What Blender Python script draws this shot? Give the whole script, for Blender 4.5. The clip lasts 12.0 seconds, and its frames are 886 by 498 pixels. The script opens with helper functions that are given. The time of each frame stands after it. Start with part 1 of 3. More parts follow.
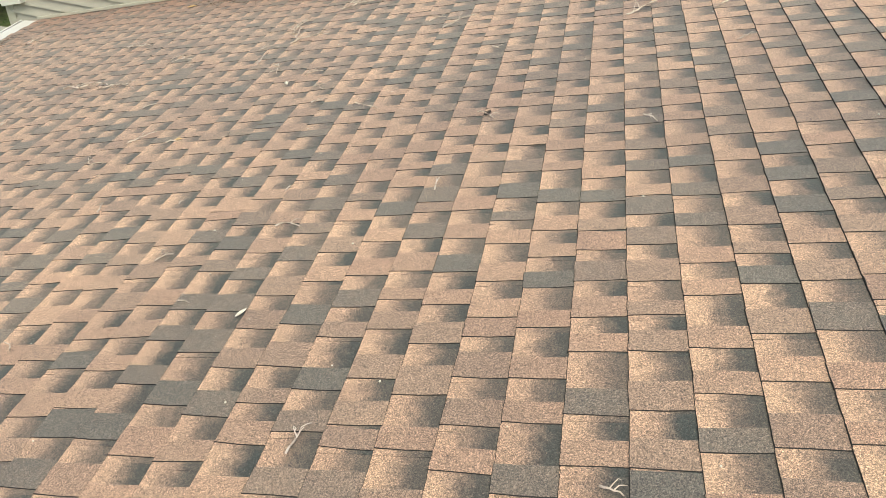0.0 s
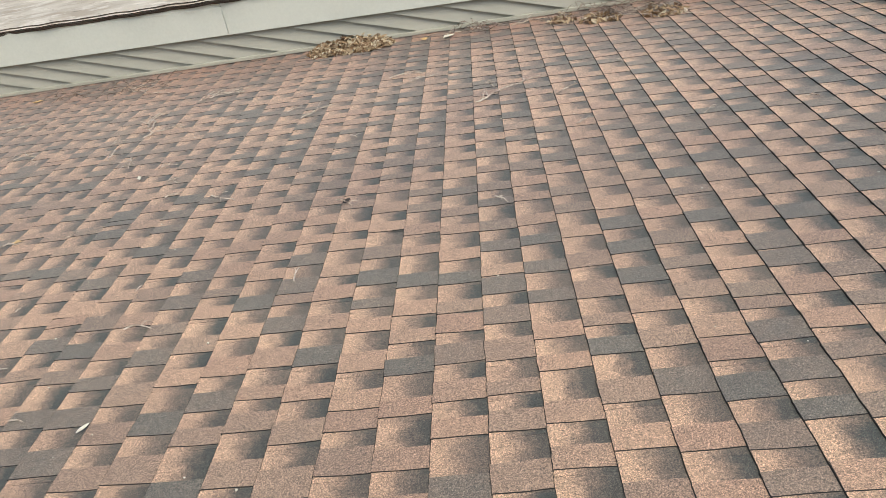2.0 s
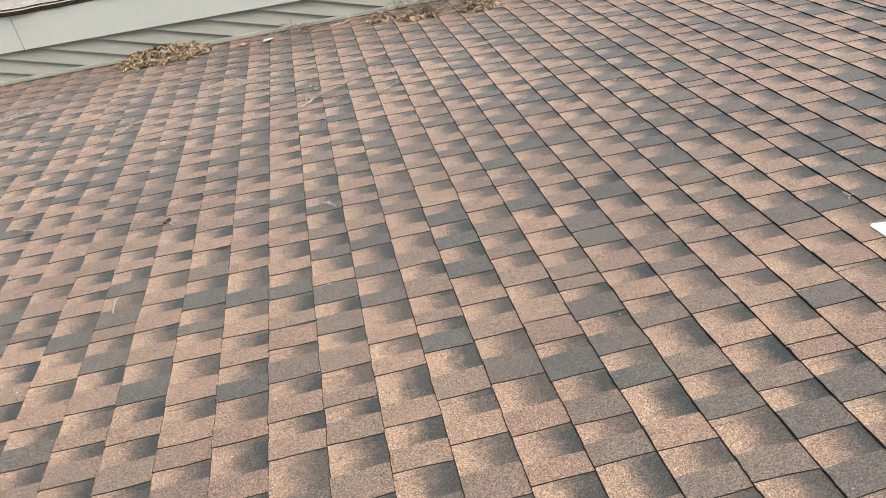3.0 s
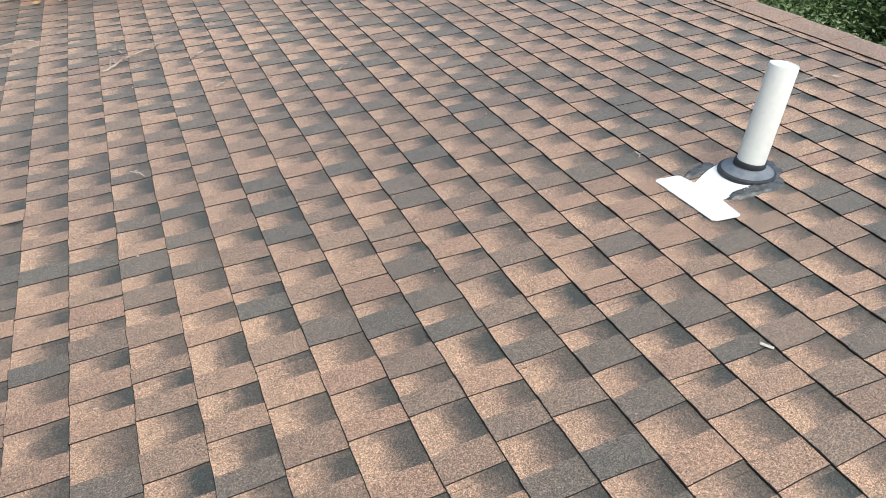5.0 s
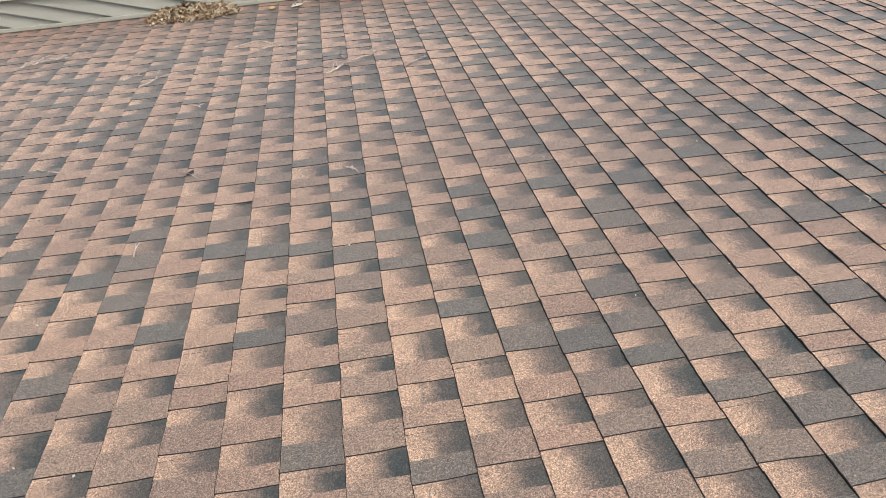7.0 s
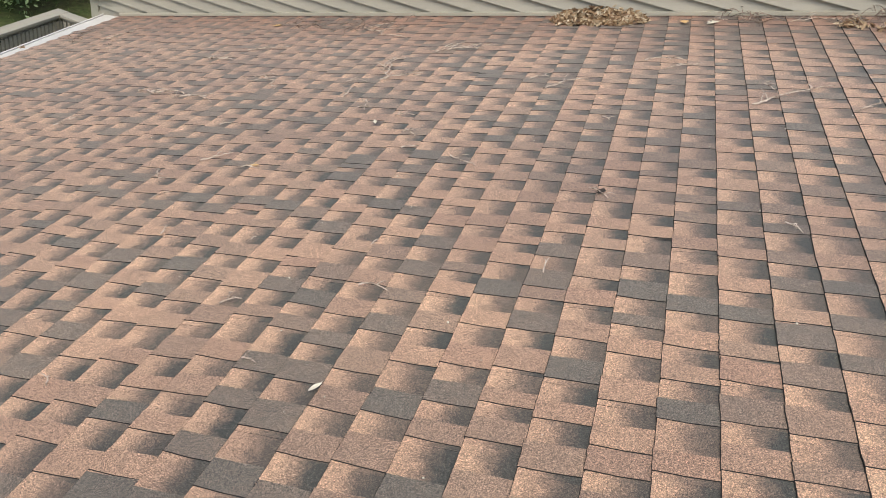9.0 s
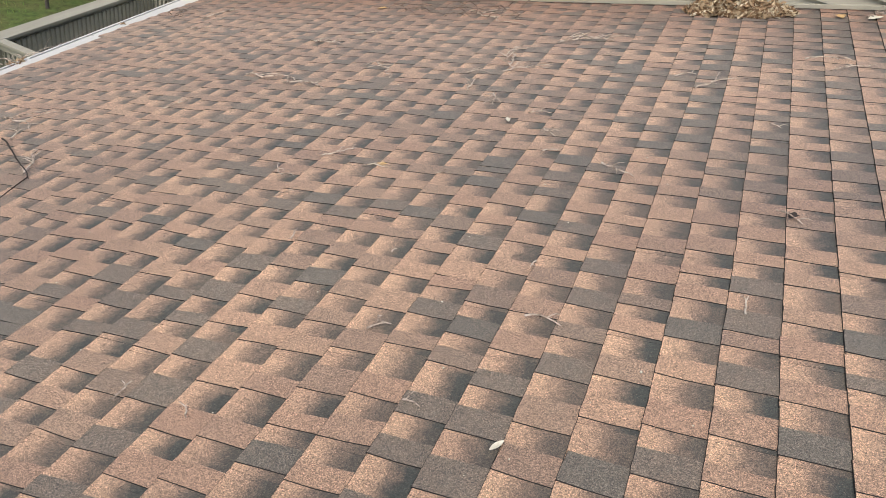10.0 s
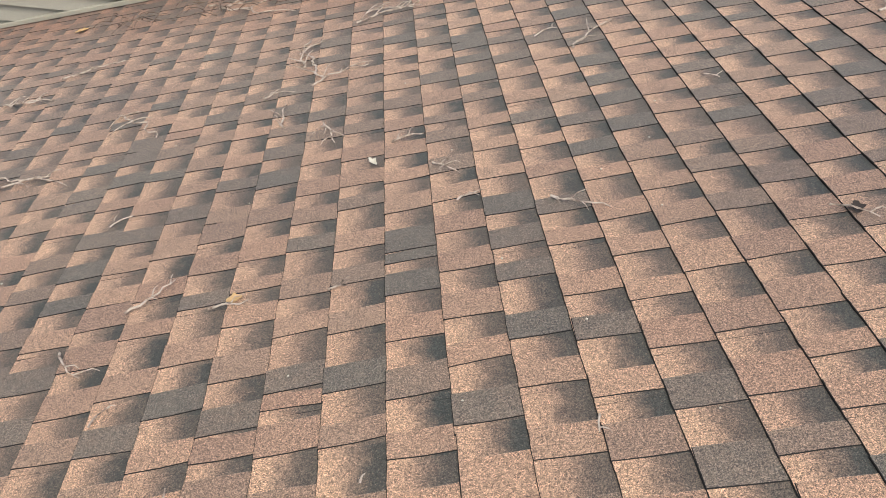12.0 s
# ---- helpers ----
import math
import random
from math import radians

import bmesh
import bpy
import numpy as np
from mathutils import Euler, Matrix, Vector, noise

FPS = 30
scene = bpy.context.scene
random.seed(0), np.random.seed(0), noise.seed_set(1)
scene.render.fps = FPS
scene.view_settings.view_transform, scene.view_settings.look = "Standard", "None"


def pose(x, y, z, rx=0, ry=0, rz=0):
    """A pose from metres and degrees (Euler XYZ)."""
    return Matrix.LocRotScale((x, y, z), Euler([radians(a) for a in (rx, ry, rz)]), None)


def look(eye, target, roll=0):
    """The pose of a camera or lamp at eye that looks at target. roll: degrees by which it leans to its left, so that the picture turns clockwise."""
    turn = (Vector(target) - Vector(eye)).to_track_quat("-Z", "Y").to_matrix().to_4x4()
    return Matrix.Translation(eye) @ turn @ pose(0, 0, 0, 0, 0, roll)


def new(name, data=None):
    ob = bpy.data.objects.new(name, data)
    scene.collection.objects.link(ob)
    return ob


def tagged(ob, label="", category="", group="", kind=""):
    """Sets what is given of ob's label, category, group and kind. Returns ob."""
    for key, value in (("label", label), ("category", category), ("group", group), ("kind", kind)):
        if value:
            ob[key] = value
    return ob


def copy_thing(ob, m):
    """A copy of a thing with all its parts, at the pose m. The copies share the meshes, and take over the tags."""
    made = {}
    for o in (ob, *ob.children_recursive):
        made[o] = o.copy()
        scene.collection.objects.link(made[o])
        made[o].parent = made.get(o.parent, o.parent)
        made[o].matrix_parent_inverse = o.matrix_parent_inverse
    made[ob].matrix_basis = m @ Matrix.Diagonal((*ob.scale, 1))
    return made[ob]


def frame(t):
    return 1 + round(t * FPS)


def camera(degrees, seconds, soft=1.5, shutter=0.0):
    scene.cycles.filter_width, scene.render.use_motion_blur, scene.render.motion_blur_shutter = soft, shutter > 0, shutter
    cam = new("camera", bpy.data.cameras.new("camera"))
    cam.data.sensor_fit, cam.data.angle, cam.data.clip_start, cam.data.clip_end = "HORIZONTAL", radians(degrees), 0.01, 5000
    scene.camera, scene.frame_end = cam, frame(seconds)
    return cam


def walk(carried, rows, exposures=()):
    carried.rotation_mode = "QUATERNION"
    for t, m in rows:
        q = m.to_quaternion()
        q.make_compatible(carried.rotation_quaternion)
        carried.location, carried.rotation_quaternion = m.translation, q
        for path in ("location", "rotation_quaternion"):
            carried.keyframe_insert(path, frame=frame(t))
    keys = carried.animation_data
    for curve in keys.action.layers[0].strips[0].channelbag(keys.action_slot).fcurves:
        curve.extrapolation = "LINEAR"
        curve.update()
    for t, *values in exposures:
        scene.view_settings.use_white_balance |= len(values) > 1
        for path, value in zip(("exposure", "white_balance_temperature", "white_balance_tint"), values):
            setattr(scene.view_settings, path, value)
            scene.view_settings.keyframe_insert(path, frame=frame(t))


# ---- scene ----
cam = camera(62.5, 12.0, soft=0.65)
PATH = [
    (0, (0.0761, -0.4991, 1.2881), (-0.4769, 1.0775, 0.1878), -14.63),
    (0.5, (0.0972, -0.4903, 1.3035), (-0.3315, 1.1923, 0.312), -14.06),
    (1, (0.113, -0.4916, 1.2934), (-0.2716, 1.2191, 0.3297), -12.9),
    (1.5, (0.1309, -0.4846, 1.2915), (-0.17, 1.2423, 0.3287), -11.8),
    (2, (0.1489, -0.4769, 1.2919), (-0.066, 1.2527, 0.311), -11.89),
    (2.5, (0.1888, -0.4662, 1.2856), (0.1272, 1.2586, 0.2762), -11.76),
    (3, (0.243, -0.4658, 1.2922), (0.4088, 1.2248, 0.2368), -11.38),
    (3.5, (0.2932, -0.4906, 1.2837), (0.6905, 1.13, 0.1807), -10.11),
    (3.7, (0.3085, -0.5076, 1.2561), (0.7926, 1.0811, 0.1408), -9.45),
    (5.5, (0.2929, -0.5143, 1.2645), (0.8406, 1.0072, 0.0873), -5.17),
    (6, (0.2792, -0.5178, 1.2686), (0.7886, 1.0296, 0.1074), -4.91),
    (6.5, (0.2328, -0.5209, 1.2845), (0.6257, 1.0864, 0.162), -5.47),
    (7, (0.1747, -0.5059, 1.2718), (0.3261, 1.1661, 0.1845), -7.0),
    (7.5, (0.1157, -0.4766, 1.2767), (0.0869, 1.2201, 0.2178), -6.81),
    (7.7, (0.093, -0.4649, 1.2891), (0.0111, 1.2293, 0.2293), -6.54),
    (9.3, (-0.4066, -0.2015, 1.2358), (-1.1015, 1.3924, 0.2469), -6.51),
    (9.5, (-0.5057, -0.1765, 1.2166), (-1.2309, 1.4016, 0.2239), -6.44),
    (10, (-0.7061, -0.0622, 1.2627), (-1.4549, 1.4858, 0.2428), -6.3),
    (10.5, (-0.9477, 0.1794, 1.2266), (-1.703, 1.7064, 0.1787), -7.7),
    (11, (-1.1956, 0.3753, 1.2127), (-1.8815, 1.92, 0.1436), -9.92),
    (11.5, (-1.334, 0.6072, 1.2359), (-1.8113, 2.1802, 0.0969), -12.78),
    (12, (-1.4462, 0.9193, 1.2143), (-1.5785, 2.4938, -0.0116), -14.07),
]
# The roof has axes of its own: x up the slope, y along the courses, z off the boards.
PITCH = 18.4
ROOF = pose(0, 0, 4.5, 0, -PITCH, 0)
walk(cam, [(t, ROOF @ look(eye, target, roll)) for t, eye, target, roll in PATH],
     exposures=[(0.0, 0.60, 6640, 0), (0.6, 0.46, 6560, 0), (1.5, 0.35, 6360, 4), (3.0, 0.39, 6150, 4), (6.0, 0.37, 6020, 5),
                (7.7, 0.38, 6220, 8), (9.3, 0.30, 6480, 9), (12.0, 0.28, 6440, 9)])

# ---- world and sun: a bright, hazy overcast day ----
world = bpy.data.worlds.new("sky")
scene.world = world
world.use_nodes = True
wn = world.node_tree
sky = wn.nodes.new("ShaderNodeTexSky")
sky.sky_type, sky.sun_disc = "NISHITA", False
sky.sun_elevation, sky.sun_rotation = radians(59), radians(187)
sky.air_density, sky.dust_density, sky.ozone_density = 1.0, 4.0, 1.0
wn.links.new(sky.outputs[0], wn.nodes["Background"].inputs[0])
wn.nodes["Background"].inputs[1].default_value = 0.15
sun = new("sun", bpy.data.lights.new("sun", "SUN"))
sun.data.energy, sun.data.angle, sun.data.color = 1.4, radians(50), (1.0, 0.93, 0.83)
sun.matrix_world = look((-0.7, -5.9, 13), (0, 0, 3))

# ---- materials ----


class Mat:
    """A small node material builder."""

    def __init__(self, name, rough=0.8, metal=0.0):
        self.m = bpy.data.materials.new(name)
        self.m.use_nodes = True
        self.t = self.m.node_tree
        self.b = self.t.nodes["Principled BSDF"]
        self.b.inputs["Roughness"].default_value = rough
        self.b.inputs["Metallic"].default_value = metal
        self.geo = self.node("ShaderNodeTexCoord").outputs["Object"]

    def node(self, kind, **values):
        n = self.t.nodes.new(kind)
        for key, value in values.items():
            n.inputs[key].default_value = value
        return n

    def link(self, a, b):
        self.t.links.new(a, b)

    def noise(self, scale, detail=3.0, rough=0.55, stretch=None, vector=None):
        n = self.node("ShaderNodeTexNoise", Scale=scale, Detail=detail, Roughness=rough)
        src = vector or self.geo
        if stretch:
            mp = self.node("ShaderNodeMapping")
            mp.inputs["Scale"].default_value = stretch
            self.link(src, mp.inputs["Vector"])
            src = mp.outputs[0]
        self.link(src, n.inputs["Vector"])
        return n.outputs["Fac"]

    def ramp(self, fac, *stops):
        r = self.node("ShaderNodeValToRGB")
        e = r.color_ramp.elements
        while len(e) < len(stops):
            e.new(0.5)
        for el, (p, c) in zip(e, stops):
            el.position, el.color = p, (*(c if hasattr(c, "__len__") else (c, c, c)), 1)
        self.link(fac, r.inputs[0])
        return r.outputs[0]

    def mix(self, a, b, fac, mode="MIX"):
        n = self.node("ShaderNodeMix")
        n.data_type, n.blend_type = "RGBA", mode
        for slot, v in ((0, fac), (6, a), (7, b)):
            if isinstance(v, (int, float)):
                n.inputs[slot].default_value = v
            elif isinstance(v, tuple):
                n.inputs[slot].default_value = (*v, 1)
            else:
                self.link(v, n.inputs[slot])
        return n.outputs[2]

    def math(self, op, a, b=0.0):
        n = self.node("ShaderNodeMath")
        n.operation = op
        for i, v in enumerate((a, b)):
            if isinstance(v, (int, float)):
                n.inputs[i].default_value = v
            else:
                self.link(v, n.inputs[i])
        return n.outputs[0]

    def attribute(self, name):
        n = self.node("ShaderNodeAttribute")
        n.attribute_name = name
        return n

    def finish(self, colour, bump=None, strength=0.3, distance=0.002):
        if isinstance(colour, tuple):
            self.b.inputs["Base Color"].default_value = (*colour, 1)
        else:
            self.link(colour, self.b.inputs["Base Color"])
        if bump is not None:
            n = self.node("ShaderNodeBump", Strength=strength, Distance=distance)
            self.link(bump, n.inputs["Height"])
            self.link(n.outputs[0], self.b.inputs["Normal"])
        return self.m


TAN, BROWN, GREY, COAL = (0.528, 0.350, 0.222), (0.336, 0.212, 0.143), (0.140, 0.125, 0.098), (0.040, 0.047, 0.038)


def granules(m, colour, vector):
    """Mineral granules in mixed colours over a shingle's own tone."""
    fine = m.noise(470, 2, 0.65, vector=vector)
    speck = m.noise(300, 2, 0.7, vector=vector)
    c = m.mix(colour, m.ramp(fine, (0.34, 0.15), (0.5, 0.93), (0.66, 1.85)), 1.0, "MULTIPLY")
    c = m.mix(c, (0.42, 0.30, 0.21), m.ramp(speck, (0.60, 0.0), (0.72, 0.5)))
    c = m.mix(c, (0.03, 0.028, 0.027), m.ramp(speck, (0.31, 0.75), (0.43, 0.0)))
    mottle = m.noise(200, 2, 0.7, vector=vector)
    c = m.mix(c, m.ramp(mottle, (0.32, 0.50), (0.5, 1.0), (0.68, 1.55)), 1.0, "MULTIPLY")
    wide = m.noise(1.1, 3, 0.6, vector=vector)
    sep = m.node("ShaderNodeSeparateXYZ")
    m.link(vector, sep.inputs[0])
    # dirt gathers along the foot of the wall
    foot = m.math("ADD", sep.outputs[1], m.math("MULTIPLY", sep.outputs[0], 0.125))
    grime = m.math("ADD", foot, m.math("MULTIPLY", m.noise(3.2, 4, 0.65, vector=vector), 0.9))
    mr = m.node("ShaderNodeMapRange")
    m.link(grime, mr.inputs[0])
    mr.inputs[1].default_value, mr.inputs[2].default_value = 4.45, 5.4
    c = m.mix(c, m.mix((1.0, 1.0, 1.0), (0.64, 0.50, 0.46), mr.outputs[0]), 1.0, "MULTIPLY")
    c = m.mix(c, m.ramp(wide, (0.3, (0.84, 0.82, 0.82)), (0.7, (1.16, 1.12, 1.07))), 1.0, "MULTIPLY")
    return c, fine


def shingle_material(name, recessed):
    """tone holds, per shingle, r: how dark the blend is, g: a chance value, b: the way across the exposure."""
    m = Mat(name, 0.62)
    m.b.inputs["Specular IOR Level"].default_value = 0.6
    m.b.inputs["Sheen Weight"].default_value = 0.36
    m.b.inputs["Sheen Roughness"].default_value = 0.45
    m.b.inputs["Sheen Tint"].default_value = (1.0, 0.93, 0.84, 1)
    at = m.attribute("tone")
    sep = m.node("ShaderNodeSeparateColor")
    m.link(at.outputs["Color"], sep.inputs[0])
    r, g, b = sep.outputs
    place = m.node("ShaderNodeNewGeometry").outputs["Position"]
    soft = m.noise(26, 3, 0.6, vector=place)
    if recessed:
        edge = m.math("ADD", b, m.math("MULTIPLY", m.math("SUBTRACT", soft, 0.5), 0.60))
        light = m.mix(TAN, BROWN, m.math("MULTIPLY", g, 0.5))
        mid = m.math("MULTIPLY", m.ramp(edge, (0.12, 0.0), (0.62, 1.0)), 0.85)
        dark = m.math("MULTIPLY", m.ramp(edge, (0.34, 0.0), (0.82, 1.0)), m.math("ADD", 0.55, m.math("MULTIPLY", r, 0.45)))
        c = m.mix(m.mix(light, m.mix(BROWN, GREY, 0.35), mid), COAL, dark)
    else:
        c = m.mix(m.mix(TAN, BROWN, m.math("ADD", 0.5, m.math("MULTIPLY", g, 0.5))), GREY,
                  m.math("ADD", r, m.math("MULTIPLY", m.math("SUBTRACT", soft, 0.5), 0.35)))
    c, bump = granules(m, c, place)
    return m.finish(c, bump, 0.45, 0.0012)


M_TAB = shingle_material("laminated_shingle_tab", False)
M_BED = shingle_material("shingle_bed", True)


def painted(name, colour, rough=0.55, dirt=0.25, grain=(1, 1, 1)):
    m = Mat(name, rough)
    d = m.noise(3.0, 5, 0.65, stretch=grain)
    f = m.noise(60, 3, 0.6, stretch=grain)
    c = m.mix(colour, tuple(v * 0.62 for v in colour), m.math("MULTIPLY", m.ramp(d, (0.45, 0.0), (0.75, 1.0)), dirt))
    c = m.mix(c, m.ramp(f, (0.3, 0.965), (0.7, 1.03)), 1.0, "MULTIPLY")
    return m.finish(c, f, 0.05, 0.001)


M_FASCIA = painted("fascia_paint", (0.555, 0.56, 0.49), 0.5, 0.12)
M_SIDING = painted("siding_vinyl", (0.325, 0.310, 0.250), 0.5, 0.25, (1, 1, 4))
M_TRIM = painted("trim_paint", (0.39, 0.375, 0.30), 0.55, 0.4)
M_GUTTER = painted("gutter_enamel", (0.64, 0.63, 0.59), 0.35, 0.25)
M_DECK = painted("weathered_grey_board", (0.35, 0.335, 0.27), 0.8, 0.5, (1, 0.15, 1))
M_PVC = painted("pvc", (0.82, 0.815, 0.745), 0.45, 0.03)
M_FLASH = painted("white_flashing", (0.86, 0.86, 0.85), 0.4, 0.05)
M_DARK = Mat("roof_deck_felt", 0.95).finish((0.02, 0.019, 0.018))

# ---- building helpers ----


def part(name, bm, material, parent=None, label="", smooth=False):
    me = bpy.data.meshes.new(name)
    bm.to_mesh(me)
    bm.free()
    me.materials.append(material)
    if smooth:
        me.polygons.foreach_set("use_smooth", [True] * len(me.polygons))
    ob = new(name, me)
    if parent is not None:
        ob.parent = parent
    if label:
        tagged(ob, label)
    return ob


def box(bm, x0, x1, y0, y1, z0, z1, bevel=0.0, m=None):
    vs = [bm.verts.new(Vector((x, y, z))) for z in (z0, z1) for y in (y0, y1) for x in (x0, x1)]
    fs = [bm.faces.new([vs[i] for i in f]) for f in ((0, 2, 3, 1), (4, 5, 7, 6), (0, 1, 5, 4), (2, 6, 7, 3), (0, 4, 6, 2), (1, 3, 7, 5))]
    if bevel:
        made = bmesh.ops.bevel(bm, geom=list({e for f in fs for e in f.edges}), offset=bevel, segments=2, affect="EDGES", profile=0.5)
        vs = list({v for f in made["faces"] for v in f.verts} | {v for v in vs if v.is_valid})
    if m is not None:
        for v in vs:
            v.co = m @ v.co
    return vs


def thing(name, label, category, group="", kind="", m=None):
    ob = new(name)
    ob.empty_display_size = 0.1
    if m is not None:
        ob.matrix_world = m
    return tagged(ob, label, category, group, kind)


# ---- ground and the house under the roof ----
def to_world(x, y, z=0.0):
    return ROOF @ Vector((x, y, z))


m = Mat("lawn_soil", 0.95)
n1, n2 = m.noise(0.45, 4, 0.6), m.noise(9, 4, 0.7)
c = m.mix((0.060, 0.115, 0.020), (0.135, 0.118, 0.045), m.ramp(n1, (0.42, 0.0), (0.62, 1.0)))
c = m.mix(c, m.ramp(n2, (0.3, 0.55), (0.7, 1.35)), 1.0, "MULTIPLY")
M_LAWN = m.finish(c, n2, 0.6, 0.03)
bm = bmesh.new()
bmesh.ops.create_grid(bm, x_segments=60, y_segments=60, size=600)
tagged(part("ground", bm, M_LAWN), "mossy lawn with bare brown patches", "lawn", kind="structure")

m = Mat("grass_blade", 0.7)
m_rand = m.node("ShaderNodeNewGeometry").outputs["Random Per Island"]
M_GRASS = m.finish(m.ramp(m_rand, (0.0, (0.07, 0.14, 0.02)), (0.6, (0.12, 0.20, 0.035)), (1.0, (0.22, 0.20, 0.07))))
grng = random.Random(3)
verts, faces = [], []
for _ in range(14000):
    px, py = grng.uniform(-17, -8.6), grng.uniform(3.5, 17)
    if noise.noise((px * 0.45, py * 0.45, 0.3)) > 0.15 and grng.random() < 0.8:
        continue
    a, hgt, w = grng.uniform(0, 6.28), grng.uniform(0.02, 0.06), grng.uniform(0.005, 0.010)
    dx, dy, n = math.cos(a), math.sin(a), len(verts)
    verts += [(px - dx * w, py - dy * w, 0), (px + dx * w, py + dy * w, 0), (px + dy * 0.05, py - dx * 0.05, hgt)]
    faces.append((n, n + 1, n + 2))
me = bpy.data.meshes.new("grass")
me.from_pydata(verts, [], faces)
me.materials.append(M_GRASS)
tagged(new("grass", me), "short green grass on the lawn", "grass", kind="stuff")

# house walls, set in under the eaves
walls = thing("house_wall", "lap-sided house wall under the eaves", "wall", kind="structure")
for name, args in (("wall_west", (-4.95, -4.80, -1.3, 9.2, 0, 2.55)), ("wall_south", (-4.80, 10.6, -1.3, -1.15, 0, 2.55)),
                   ("wall_east", (10.6, 10.75, -1.3, 9.2, 0, 2.55)), ("wall_north", (-4.80, 10.6, 9.05, 9.2, 0, 2.55))):
    bm = bmesh.new()
    box(bm, *args)
    part(name, bm, M_SIDING, walls)

for name, y0 in (("gable_south", -1.3), ("gable_north", 9.05)):
    bm = bmesh.new()
    shape = [(-4.95, 2.55), (10.75, 2.55), (3.04, 5.40)]
    ends = [[bm.verts.new((px, yy, pz)) for px, pz in shape] for yy in (y0, y0 + 0.15)]
    bm.faces.new(ends[0])
    bm.faces.new(ends[1][::-1])
    for j in range(3):
        bm.faces.new((ends[0][j], ends[1][j], ends[1][(j + 1) % 3], ends[0][(j + 1) % 3]))
    part(name, bm, M_SIDING, walls)

# ---- roof ----
EXPOSURE = 0.143
EAVE, RIDGE = -5.55, 3.05
NEAR_END = -1.6


def course(k):
    """The butt line of a course; the exposure is a little wider down the slope and closes up below the ridge."""
    if k > 12:
        return 12 * EXPOSURE + (k - 12) * 0.1342
    return k * (EXPOSURE if k >= 0 else 0.1449)


def wall_line(x):
    """Where the stepped wall stands on the roof; it is not quite square to the courses."""
    return 5.067 - 0.119 * x


roof = thing("roof", "low-pitched roof of blended brown and charcoal laminated asphalt shingles", "roof", kind="structure", m=ROOF)
bm = bmesh.new()
box(bm, EAVE, RIDGE + 0.06, NEAR_END, 9.0, -0.05, -0.012)
part("roof_deck", bm, M_DARK, roof)
bm = bmesh.new()
ridge_w = to_world(3.12, 0)
box(bm, 0, 8.9, NEAR_END, 9.0, -0.05, 0.0, m=ROOF.inverted() @ Matrix.Translation((ridge_w.x, 0, ridge_w.z)) @ pose(0, 0, 0, 0, PITCH, 0))
part("far_slope", bm, M_TAB, roof, "far slope of brown shingles behind the ridge")

M_EDGE = Mat("asphalt_cut_edge", 0.85).finish((0.012, 0.011, 0.010))


edge_rng = random.Random(17)


def shingle_piece(verts, faces, tones, mats, x0, y0, y1, butt, top, base, fall, lift, tone, slant=0.0, ease=0.0, exposure=EXPOSURE, skew=0.0, lap=0.008):
    """A thin wedge-shaped piece: y0 to y1 along the course, its top falling from a ragged butt edge to the head, its sides a little bowed."""
    n, cols = len(verts), 4
    length = exposure + lap
    r, rx, ry = 0.0009, 0.0016, 0.0019
    bow = edge_rng.uniform(-0.0025, 0.0025)
    for s in (0.0, 0.5, 1.0):
        for j in range(cols + 1):
            q = j / cols
            ragged = edge_rng.uniform(-0.0011, 0.0011) if s == 0 else 0.0
            x = x0 + (length * s if s else butt + skew * (2 * q - 1) + ragged)
            inset = ease * (1 - 2 * s) if s < 0.5 else 0.0
            y = (y0 + inset) * (1 - q) + (y1 - inset) * q + slant * s + bow * 4 * s * (1 - s)
            z = lift - fall * s * length / exposure + (edge_rng.uniform(-0.0004, 0.0004) if s == 0 else 0.0)
            side = ry if j == 0 else (-r if j == cols else 0.0)
            verts += [(x, y, base + lift - fall * s), (x, y, top - r + z), (x + (rx if s == 0 else 0.0), y + side, top + z)]
    w = 3 * (cols + 1)

    def at(i, j, k):
        return n + i * w + j * 3 + k

    def face(corners, mat):
        faces.append([at(*c) for c in corners])
        mats.append(mat)
        for i, _, _ in corners:
            tones.append((tone[0], tone[1], 0.575 * i, 1.0))

    for j in range(cols):
        for i in (0, 1):
            face(((i, j, 2), (i + 1, j, 2), (i + 1, j + 1, 2), (i, j + 1, 2)), 0)
        for k in (0, 1):
            face(((0, j, k), (0, j, k + 1), (0, j + 1, k + 1), (0, j + 1, k)), 1)
    for i in (0, 1):
        for k in (0, 1):
            face(((i, 0, k), (i + 1, 0, k), (i + 1, 0, k + 1), (i, 0, k + 1)), 1)
        face(((i, cols, 1), (i, cols, 2), (i + 1, cols, 2), (i + 1, cols, 1)), 0)
        face(((i, cols, 0), (i, cols, 1), (i + 1, cols, 1), (i + 1, cols, 0)), 1)


def shingle_mesh(name, verts, faces, tones, mats, material):
    me = bpy.data.meshes.new(name)
    me.from_pydata(verts, [], faces)
    me.materials.append(material)
    me.materials.append(M_EDGE)
    me.polygons.foreach_set("material_index", mats)
    layer = me.color_attributes.new("tone", "FLOAT_COLOR", "CORNER")
    layer.data.foreach_set("color", [c for t in tones for c in t])
    return me


